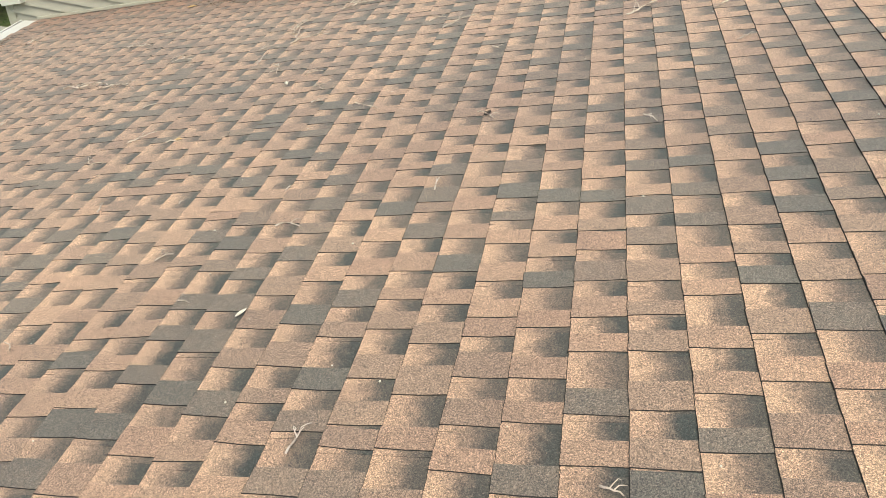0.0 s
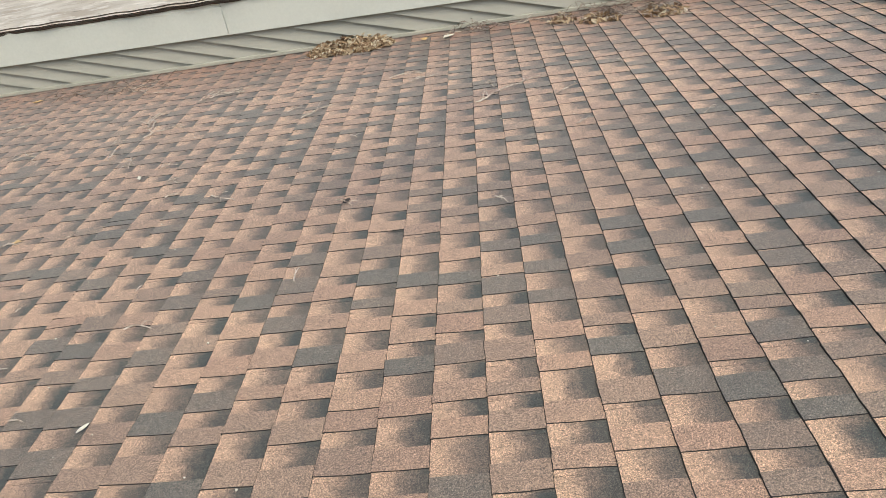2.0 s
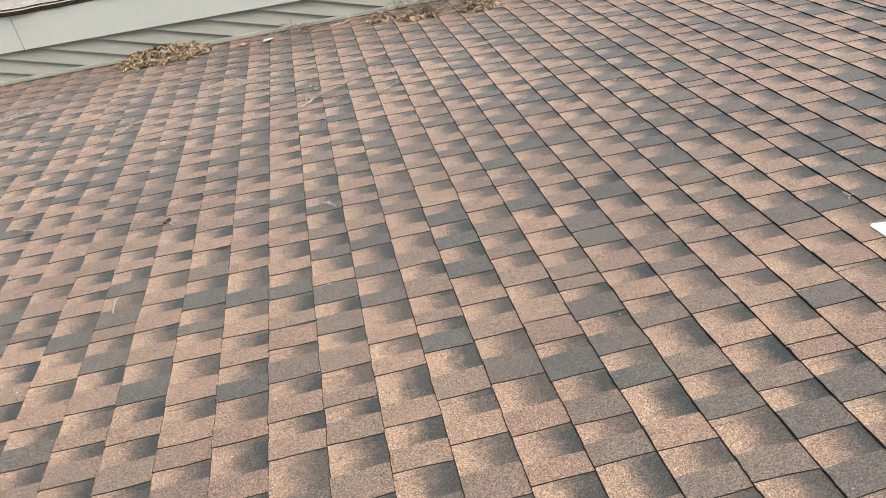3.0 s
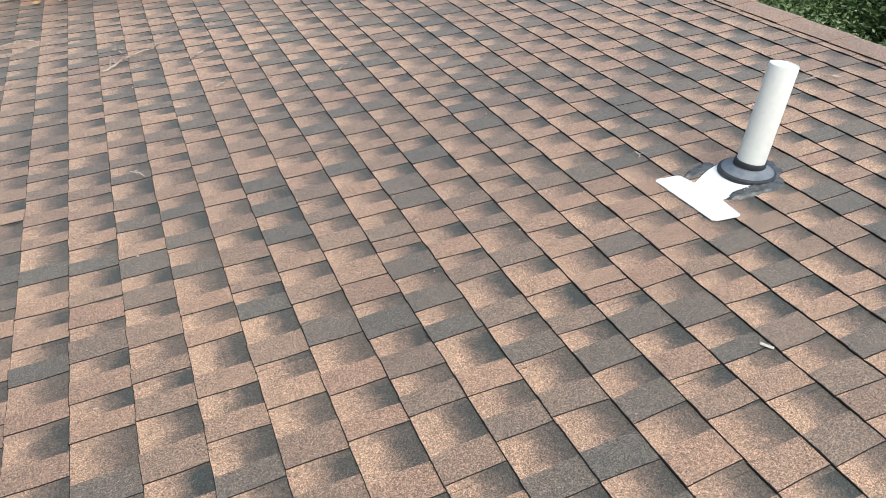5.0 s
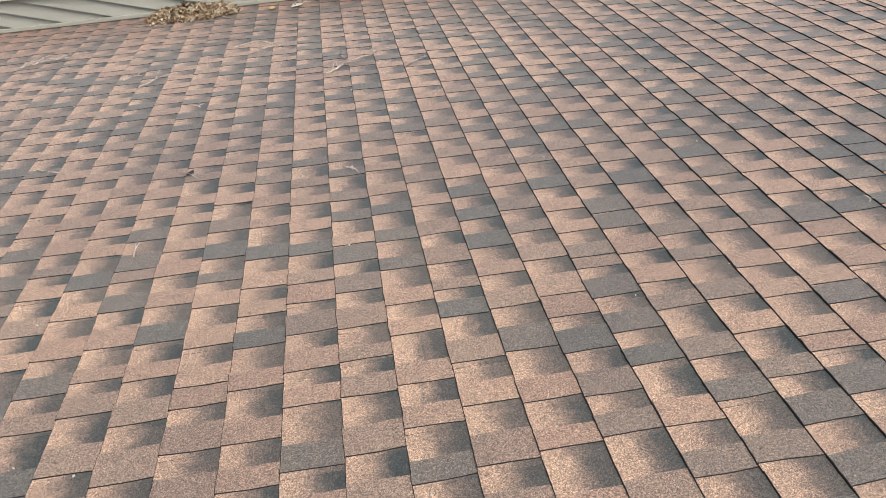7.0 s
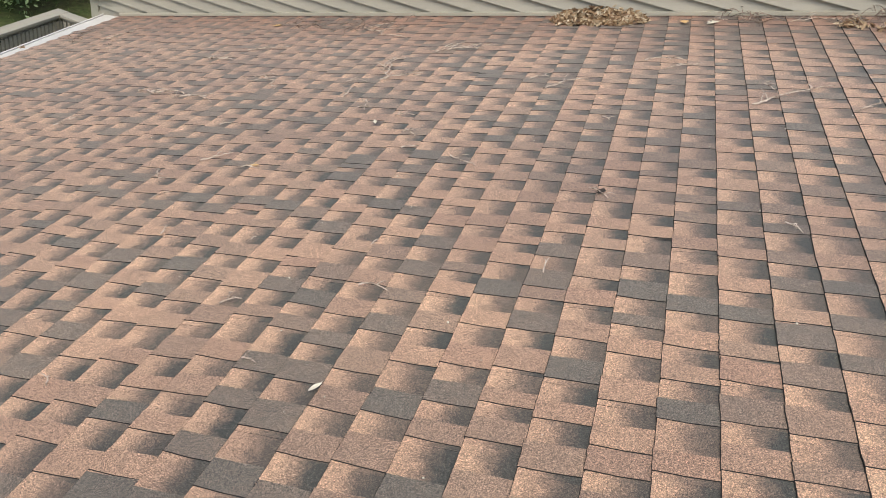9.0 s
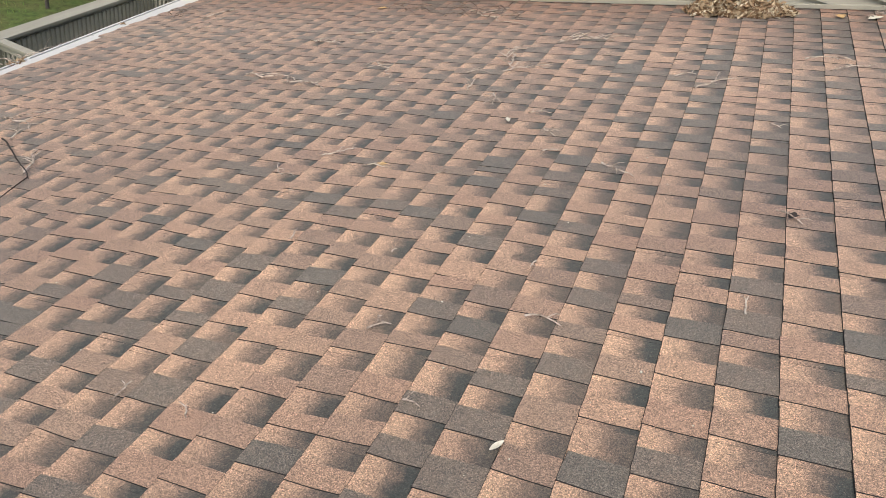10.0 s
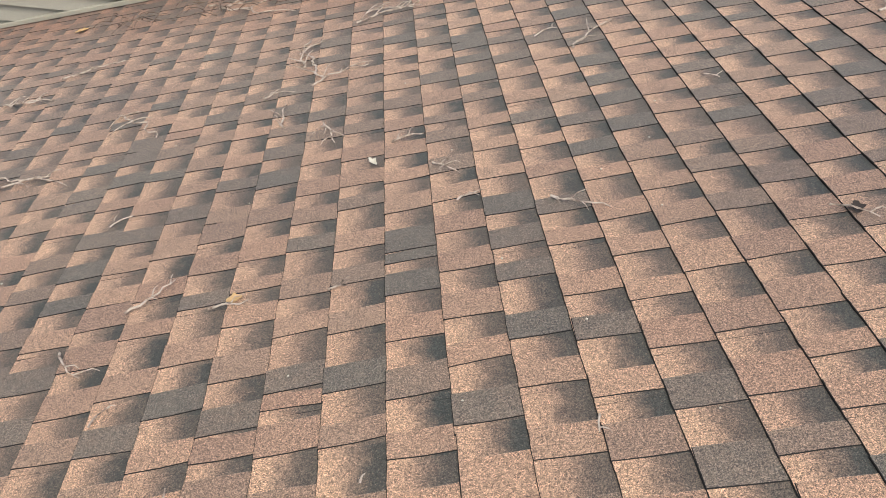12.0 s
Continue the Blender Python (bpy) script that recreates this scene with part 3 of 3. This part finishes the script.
tagged(bush, group="bushes behind the house")
for px, py, rz, sc in ((13.0, 11.0, 90, 1.1), (14.4, 8.2, 150, 1.2), (11.6, 12.4, 210, 1.1), (12.4, 5.6, 270, 1.0), (16.5, 10.6, 320, 1.4)):
    copy_thing(bush, pose(px, py, 0, 0, 0, rz)).scale = (sc, sc, sc)
sapling = tree("sapling", "thin dark bare-stemmed sapling on the lawn", 5.0, 0.9, 0.026, 3.4, 900, 23, 0.07)
sapling.matrix_basis = pose(-10.8, 8.75, 0)
tagged(sapling, group="saplings on the lawn")
copy_thing(sapling, pose(-12.3, 10.6, 0, 0, 0, 120))

# ---- twigs, leaves and litter lying on the shingles ----
m = Mat("dead_twig", 0.85)
f = m.noise(24, 5, 0.7, vector=m.node("ShaderNodeNewGeometry").outputs["Position"])
M_TWIG = m.finish(m.ramp(f, (0.32, (0.07, 0.050, 0.038)), (0.40, (0.26, 0.200, 0.155)), (0.52, (0.52, 0.44, 0.355)), (0.72, (0.68, 0.60, 0.51))), f, 0.5, 0.001)
m = Mat("brown_twig", 0.85)
f = m.noise(24, 5, 0.7, vector=m.node("ShaderNodeNewGeometry").outputs["Position"])
M_BROWN_TWIG = m.finish(m.ramp(f, (0.34, (0.06, 0.042, 0.032)), (0.5, (0.17, 0.125, 0.095)), (0.66, (0.36, 0.29, 0.225))), f, 0.5, 0.001)
M_STICK = Mat("dark_stick", 0.85).finish((0.045, 0.035, 0.028))
wrng = random.Random(31)


def twig(x0, y0, x1, y1, forks, material=None, thick=0.0, label="dry greyish-brown twig fallen on the shingles"):
    """A thin crooked twig lying from one point of the roof to another, with side shoots."""
    a, b2 = Vector((x0, y0, 0)), Vector((x1, y1, 0))
    length = (b2 - a).length
    side = Vector((-(b2 - a).y, (b2 - a).x, 0)).normalized()
    r = thick or min(0.0052, 0.0025 + 0.008 * length)
    n = max(5, int(length / 0.02))
    wild = 0.12 if material is M_STICK else 1.0
    bend, phase = wild * wrng.uniform(-0.08, 0.08) * length, wrng.uniform(0, 50)
    spine = []
    for i in range(n + 1):
        s = i / n
        p = a.lerp(b2, s) + side * (bend * math.sin(3.14159 * s) + wild * length * (0.10 * noise.noise((s * 5, phase, 0)) + 0.035 * noise.noise((s * 17, phase, 4))))
        p.z = 0.0095 + r + 0.010 * math.sin(3.14159 * s) * (1 if length > 0.1 else 0.4) + 0.004 * noise.noise((s * 6, phase, 3))
        spine.append(p)
    origin = spine[0].copy()
    origin.z = 0.0
    bm = bmesh.new()
    tube(bm, [p - origin for p in spine], [r * (1.0 - 0.55 * i / n) for i in range(n + 1)], 6)
    ob = part("twig", bm, material or M_TWIG, None)
    ob.matrix_world = ROOF @ Matrix.Translation(origin)
    for k in range(forks + (1 if length > 0.12 else 0)):
        i = wrng.randrange(1, n)
        d = (spine[i + 1] - spine[i - 1]).normalized()
        ang = wrng.choice((-1, 1)) * wrng.uniform(0.5, 1.0)
        d = Matrix.Rotation(ang, 3, "Z") @ d
        ln = max(0.03, length * wrng.uniform(0.2, 0.5))
        pts = [spine[i] - origin + d * ln * q + Vector((0, 0, 0.012 * math.sin(q * 2.4))) + side * 0.012 * noise.noise((q * 4, phase + k, 1)) for q in (0, 0.33, 0.66, 1)]
        bm = bmesh.new()
        tube(bm, pts, [r * 0.6, r * 0.5, r * 0.4, r * 0.25], 5)
        part("side_shoot", bm, material or M_TWIG, ob)
    return tagged(ob, label, "twig", "twigs on the roof")


twig(-3.35, 4.37, -3.05, 4.46, 2)
twig(-3.54, 4.17, -3.34, 4.13, 4)
twig(-2.89, 3.79, -2.65, 3.51, 3)
twig(-3.27, 3.36, -3.03, 3.37, 2)
twig(-2.66, 2.92, -2.59, 2.96, 1)
twig(-2.08, 3.88, -2.08, 4.19, 3)
twig(-2.03, 3.68, -1.8, 3.78, 2)
twig(-2.23, 3.65, -2.1, 3.66, 1)
twig(-1.96, 3.34, -1.91, 3.17, 4)
twig(-1.71, 3.1, -1.59, 3.11, 1)
twig(-1.86, 4.26, -1.55, 4.32, 4)
twig(-1.0, 3.52, -0.81, 3.7, 1)
twig(-1.12, 3.7, -1.02, 3.74, 1)
twig(-1.26, 2.6, -1.11, 2.51, 2)
twig(-1.52, 2.68, -1.44, 2.71, 1)
twig(-0.61, 2.34, -0.53, 2.26, 2)
twig(-0.66, 3.12, -0.61, 3.08, 1)
twig(-2.22, 2.4, -2.11, 2.4, 2)
twig(-2.47, 2.45, -2.35, 2.56, 2)
twig(-1.89, 2.39, -1.83, 2.39, 1)
twig(-2.62, 2.34, -2.53, 2.23, 1)
twig(-2.45, 2.06, -2.41, 2.11, 1)
twig(-1.79, 1.78, -1.78, 1.8, 0)
twig(-3.73, 2.86, -3.67, 3.0, 1)
twig(-4.68, 2.59, -4.29, 2.44, 3)
twig(-4.28, 2.32, -4.43, 2.49, 1)
twig(-2.19, 0.9, -2.2, 0.98, 1)
twig(-1.95, 0.91, -1.98, 0.95, 1)
twig(-2.19, 1.77, -2.21, 1.85, 1)
twig(-1.25, 1.55, -1.14, 1.53, 1)
twig(-1.67, 1.37, -1.61, 1.41, 3)
twig(-4.98, 4.76, -4.86, 5.06, 2, None, 0.006)
twig(-3.58, 4.19, -3.3, 4.13, 3)
twig(-3.81, 2.0, -4.03, 2.25, 3)
twig(-4.81, 4.62, -4.78, 4.76, 1)
twig(-4.86, 4.48, -4.62, 4.46, 2)
twig(-2.73, 5.03, -2.32, 4.68, 5)
twig(-1.81, 4.38, -1.59, 4.32, 3)
twig(0.02, 3.3, 0.3, 3.56, 4)
twig(0.08, 3.61, 0.14, 3.47, 1)
twig(0.44, 3.22, 0.56, 3.33, 2)
twig(0.48, 2.77, 0.55, 2.82, 2)
twig(1.03, 2.65, 1.09, 2.7, 1)
twig(1.47, 2.66, 1.51, 2.64, 3)
twig(0.07, 2.14, 0.12, 2.07, 3)
twig(-0.41, 3.86, -0.22, 3.93, 2)
twig(0.83, 3.63, 0.85, 3.55, 1)
twig(-0.67, 1.71, -0.67, 1.8, 1)
twig(0.70, 4.66, 1.43, 4.42, 5, None, 0.003)
twig(0.82, 4.50, 1.27, 4.66, 5, None, 0.003)
twig(1.21, 4.80, 1.41, 4.36, 5, None, 0.003)
twig(-0.02, 4.97, 0.10, 4.84, 3)
twig(0.30, 4.84, 0.66, 4.86, 4, None, 0.003)
twig(-0.19, 4.88, -0.06, 4.90, 2)
twig(-0.8, 0.52, -0.78, 0.6, 3)
twig(-0.06, 0.45, -0.01, 0.43, 2)
twig(1.7, 1.32, 1.69, 1.28, 2)
twig(-1.58, 2.91, -1.5, 2.82, 2)
twig(-1.3, 1.84, -1.31, 1.8, 1)
twig(-2.0, 3.73, -2.1, 4.08, 2)
twig(-0.52, 4.03, -0.32, 4.03, 2)
twig(-3.61, 3.45, -3.05, 3.37, 2, None, 0.0065)
twig(-2.12, 3.37, -2.13, 3.57, 2)
twig(-1.44, 1.13, -1.39, 1.12, 1)
twig(2.72, 1.41, 2.6, 1.46, 0)
twig(-4.36, 2.33, -3.74, 1.96, 0, M_STICK, 0.0055, "straight dark stick lying on the shingles")

m = Mat("dry_leaf", 0.75)
lr = m.node("ShaderNodeNewGeometry").outputs["Random Per Island"]
M_DRY = m.finish(m.ramp(lr, (0.0, (0.12, 0.065, 0.032)), (0.45, (0.33, 0.22, 0.12)), (0.8, (0.50, 0.40, 0.26)), (1.0, (0.60, 0.53, 0.40))))
m = Mat("pale_leaf", 0.6)
f = m.noise(90, 3)
M_PALE = m.finish(m.ramp(f, (0.3, (0.52, 0.48, 0.36)), (0.7, (0.70, 0.67, 0.56))))
m = Mat("orange_leaf", 0.7)
f = m.noise(90, 3)
M_ORANGE = m.finish(m.ramp(f, (0.3, (0.44, 0.27, 0.11)), (0.7, (0.66, 0.45, 0.21))))


def leaf_shape(verts, faces, m, length, width, curl, lobes=0):
    """A curled leaf blade of two bent halves."""
    n0, n = len(verts), 8
    for i in range(n + 1):
        s = i / n
        w = width * math.sin(3.14159 * min(1, s * 0.94 + 0.05)) ** 0.8 * (1 + (0.35 * math.cos(s * lobes * 6.283) if lobes else 0))
        for q in (-1, 0, 1):
            verts.append(tuple(m @ Vector((length * (s - 0.5), w * q * math.cos(curl), abs(q) * w * math.sin(curl) + 0.18 * length * math.sin(curl) * (2 * s - 1) ** 2))))
    for i in range(n):
        for q in (0, 1):
            k = n0 + i * 3 + q
            faces.append((k, k + 1, k + 4, k + 3))


def leaf(x, y, length, turn, material, label, lobes=0, width=0.4, curl=0.6):
    verts, faces = [], []
    leaf_shape(verts, faces, Matrix.Identity(4), length, length * width, curl, lobes)
    me = bpy.data.meshes.new("leaf")
    me.from_pydata(verts, [], faces)
    me.materials.append(material)
    me.polygons.foreach_set("use_smooth", [True] * len(me.polygons))
    ob = new("leaf", me)
    ob.matrix_world = ROOF @ pose(x, y, 0.011, 0, 0, turn)
    return tagged(ob, label, "leaf", "leaves on the roof")


leaf(-1.163, 1.051, 0.044, 60, M_PALE, "pale curled leaf lying on the shingles", 0, 0.24, 0.7)
leaf(-1.773, 2.985, 0.062, 115, M_PALE, "pale curled leaf lying on the shingles", 2, 0.24, 0.8)
leaf(-3.49, 5.09, 0.08, 20, M_ORANGE, "tan lobed oak leaf by the wall", 3, 0.33, 0.35)
leaf(-2.153, 2.425, 0.045, 10, M_ORANGE, "small tan leaf on the shingles", 2, 0.4, 0.3)
leaf(-0.15, 4.83, 0.10, 40, M_PALE, "dry beige leaf near the wall", 3, 0.3, 0.4)
leaf(-0.56, 2.31, 0.05, 70, M_STICK, "small dark brown leaf on the shingles", 2, 0.35, 0.4)
leaf(-0.33, 4.87, 0.09, 100, M_ORANGE, "dry tan leaf near the wall", 3, 0.3, 0.4)


def leaf_pile(x0, x1, y0, y1, count, height, seed, label):
    """Curled dry leaves heaped against the wall."""
    prng = random.Random(seed)
    verts, faces = [], []
    cx, cy = (x0 + x1) / 2, (y0 + y1) / 2
    for i in range(count):
        u, v = prng.uniform(-1, 1), prng.uniform(-1, 1)
        if u * u + v * v * 0.6 > 1:
            continue
        px, py = u * (x1 - x0) / 2, v * (y1 - y0) / 2 - 0.119 * (u * (x1 - x0) / 2)
        hz = height * (1 - u * u) * (0.5 + 0.5 * v) * prng.uniform(0.2, 1.0) + 0.012
        m = pose(px, py, hz, prng.uniform(-60, 60), prng.uniform(-50, 50), prng.uniform(0, 360))
        ln = prng.uniform(0.03, 0.07)
        leaf_shape(verts, faces, m, ln, ln * prng.uniform(0.16, 0.34), prng.uniform(0.3, 1.2), prng.choice((0, 2, 3)))
    me = bpy.data.meshes.new("leaf_pile")
    me.from_pydata(verts, [], faces)
    me.materials.append(M_DRY)
    ob = new("leaf_pile", me)
    ob.matrix_world = ROOF @ Matrix.Translation((cx, cy, 0))
    return tagged(ob, label, "leaf pile", kind="stuff")


leaf_pile(-1.25, -0.56, 4.86, 5.15, 900, 0.060, 41, "heap of dry curled brown leaves against the wall")
leaf_pile(0.55, 0.75, 4.64, 4.80, 45, 0.03, 42, "scattered dry leaves among twigs on the shingles")
leaf_pile(0.75, 1.02, 4.48, 4.66, 90, 0.035, 43, "scattered dry brown leaves among twigs")
leaf_pile(1.14, 1.42, 4.36, 4.56, 90, 0.035, 44, "dry leaves caught under a tangle of twigs")


def tangle(x0, x1, y0, y1, count, seed, label):
    """Fine twigs lying across one another."""
    prng = random.Random(seed)
    bm = bmesh.new()
    for i in range(count):
        p = Vector((prng.uniform(x0, x1) - x0, prng.uniform(y0, y1) - y0, prng.uniform(0.018, 0.05)))
        a, ln = prng.uniform(0, 6.283), prng.uniform(0.06, 0.22)
        pts = [p + Vector((math.cos(a + 0.5 * q) * ln * q, math.sin(a + 0.5 * q) * ln * q, 0.03 * math.sin(3.0 * q))) for q in (0, 0.25, 0.5, 0.75, 1)]
        r = prng.uniform(0.0015, 0.0032)
        tube(bm, pts, [r, r * 0.9, r * 0.8, r * 0.7, r * 0.5], 5)
    ob = part("twig_tangle", bm, M_BROWN_TWIG if y0 > 4.3 else M_TWIG, None)
    ob.matrix_world = ROOF @ Matrix.Translation((x0, y0, 0))
    return tagged(ob, label, "twigs", kind="stuff")


tangle(0.95, 1.45, 4.42, 4.80, 60, 51, "tangle of thin dry twigs near the wall")
tangle(0.60, 1.0, 4.55, 4.92, 34, 52, "thin dry twigs scattered near the wall")
tangle(-2.80, -2.30, 4.74, 5.10, 26, 53, "tangle of thin dry twigs beside the wall")
tangle(-3.3, -3.0, 4.88, 5.05, 14, 54, "wispy dry twigs on the shingles")
tangle(-5.35, -5.1, 4.75, 5.0, 8, 55, "wispy brown twigs by the gutter")
tangle(-0.12, 0.22, 4.74, 4.98, 22, 56, "thin dry twigs scattered near the wall")

leaf_pile(-5.72, -5.62, 3.44, 3.56, 14, 0.015, 45, "dry leaves and twigs caught on the gutter")
leaf_pile(-5.70, -5.64, 4.55, 4.60, 8, 0.012, 46, "dark clump of leaves on the gutter edge")
tangle(-5.72, -5.62, 3.40, 3.62, 8, 57, "wiry dry twigs hanging over the gutter")
twig(-5.72, 3.55, -5.66, 4.25, 1, None, 0.003, "long pale straw-like twig along the gutter")

bm = bmesh.new()
box(bm, -0.016, 0.016, -0.0045, 0.0045, 0, 0.0015, 0.0005)
ob = part("chip", bm, M_PALE)
ob.matrix_world = ROOF @ pose(1.4145, 0.386, 0.0085, 0, 4, -56)
tagged(ob, "small white paint chip lying on the shingles", "paint chip")

# small pale specks of grit
srng = random.Random(61)
bm = bmesh.new()
for i in range(160):
    p = Vector((srng.uniform(-5, 2.9), srng.uniform(-0.2, 5.0), 0.0085))
    s = srng.uniform(0.0015, 0.004)
    bmesh.ops.create_icosphere(bm, subdivisions=1, radius=s, matrix=Matrix.Translation(p) @ Matrix.Diagonal((1, srng.uniform(0.6, 1.4), 0.7, 1)))
ob = part("grit", bm, M_PALE)
ob.matrix_world = ROOF
tagged(ob, "pale specks of grit scattered on the shingles", "grit", kind="stuff")

# ---- shingles: a continuous bed layer in each course and the raised tabs laminated on it ----
rng = random.Random(7)


def shingle_pattern():
    """One metre of laminated shingle: six raised tabs and the gaps between them."""
    cells = [rng.uniform(0.120, 0.205) for _ in range(6)]
    scale = 1.0 / sum(cells)
    return [(round(c * scale * q, 3), round(c * scale * (1 - q), 3)) for c, q in ((c, rng.uniform(0.40, 0.60)) for c in cells)]


PATTERNS = [shingle_pattern() for _ in range(5)]
TONES = (0.0, 0.14, 0.36, 0.62, 0.86, 1.0)
TAB = (0.0091, 0.0016, 0.0052)   # top, underside and fall of a tab
BED = (0.0074, 0.0004, 0.0049)
first, last = -39, 21
beds, tabs = ([], [], [], []), ([], [], [], [])
near_meshes, near_count = {}, 0
for k in range(first, last + 1):
    x0, width = course(k), course(k + 1) - course(k)
    if k == first + 1:
        x0, width = x0 - 0.035, width + 0.035
    # each course starts a hand's width along from the one below
    y = NEAR_END - 1.0 + (k * 0.167) % 1.0 + rng.uniform(-0.03, 0.03)
    if k == first:
        # the lowest course shows beside the wall alone, where the gutter runs out
        y = 4.25
    level, end = 3, wall_line(x0) + 0.03
    wave, shift = rng.uniform(0, 9), rng.uniform(-0.0012, 0.0012)
    while y < end:
        pieces = list(rng.choice(PATTERNS))
        if rng.random() < 0.25:
            # a shingle that ends in a short tab, so that two tabs meet at the joint
            tab, gap = pieces[-1]
            pieces[-1] = (tab, round(gap * 0.6, 3))
            pieces.append((round(gap * 0.4 + rng.choice((0.02, 0.04, 0.06)), 3), 0.003))
        for slot, (tab, gap) in enumerate(pieces):
            stay = rng.random() < 0.15
            level = level if stay else rng.choices(range(6), (2.8, 2.6, 1.6, 1.4, 2.0, 1.5) if x0 > -2.9 else (3.4, 3.0, 1.6, 1.2, 1.2, 0.8))[0]
            tone = (TONES[level], (slot + 0.5) / 7)
            lift, slant = rng.uniform(-0.0003, 0.0003), rng.uniform(-0.008, 0.008) + (0.005 if x0 < -1.0 else 0.0)
            butt = shift + 0.0018 * noise.noise((y * 2.3, wave, 0)) + rng.uniform(-0.0007, 0.0007)
            skew, depth, chance = rng.uniform(-0.0009, 0.0009), rng.uniform(0.2, 1.0), rng.random()
            if y + tab > NEAR_END + 0.02 and y < end:
                if -1.45 < x0 < 1.45 and 0.55 < y < 2.3 and near_count < 300:
                    near_count += 1
                    key = (tab, level, slot, round(width, 4))
                    if key not in near_meshes:
                        data = ([], [], [], [])
                        shingle_piece(*data, 0, 0, tab, 0, *TAB, 0, tone, 0.0, 0.0012, width)
                        near_meshes[key] = shingle_mesh("shingle_tab", *data, M_TAB)
                    ob = new("shingle_tab", near_meshes[key])
                    ob.parent = roof
                    ob.matrix_basis = pose(x0 + butt, y, lift, 0, 0, -math.degrees(slant / width) * 0.6)
                else:
                    shingle_piece(*tabs, x0, max(y, NEAR_END), y + tab, butt, *TAB, lift, tone, slant, 0.0012, width, skew)
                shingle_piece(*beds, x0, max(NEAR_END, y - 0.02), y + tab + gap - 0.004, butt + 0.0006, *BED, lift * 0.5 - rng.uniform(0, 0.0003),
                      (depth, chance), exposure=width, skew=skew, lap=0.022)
            y += tab + gap
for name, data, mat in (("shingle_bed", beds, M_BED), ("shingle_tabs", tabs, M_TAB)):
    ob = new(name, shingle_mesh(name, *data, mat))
    ob.parent = roof
    tagged(ob, kind="stuff")
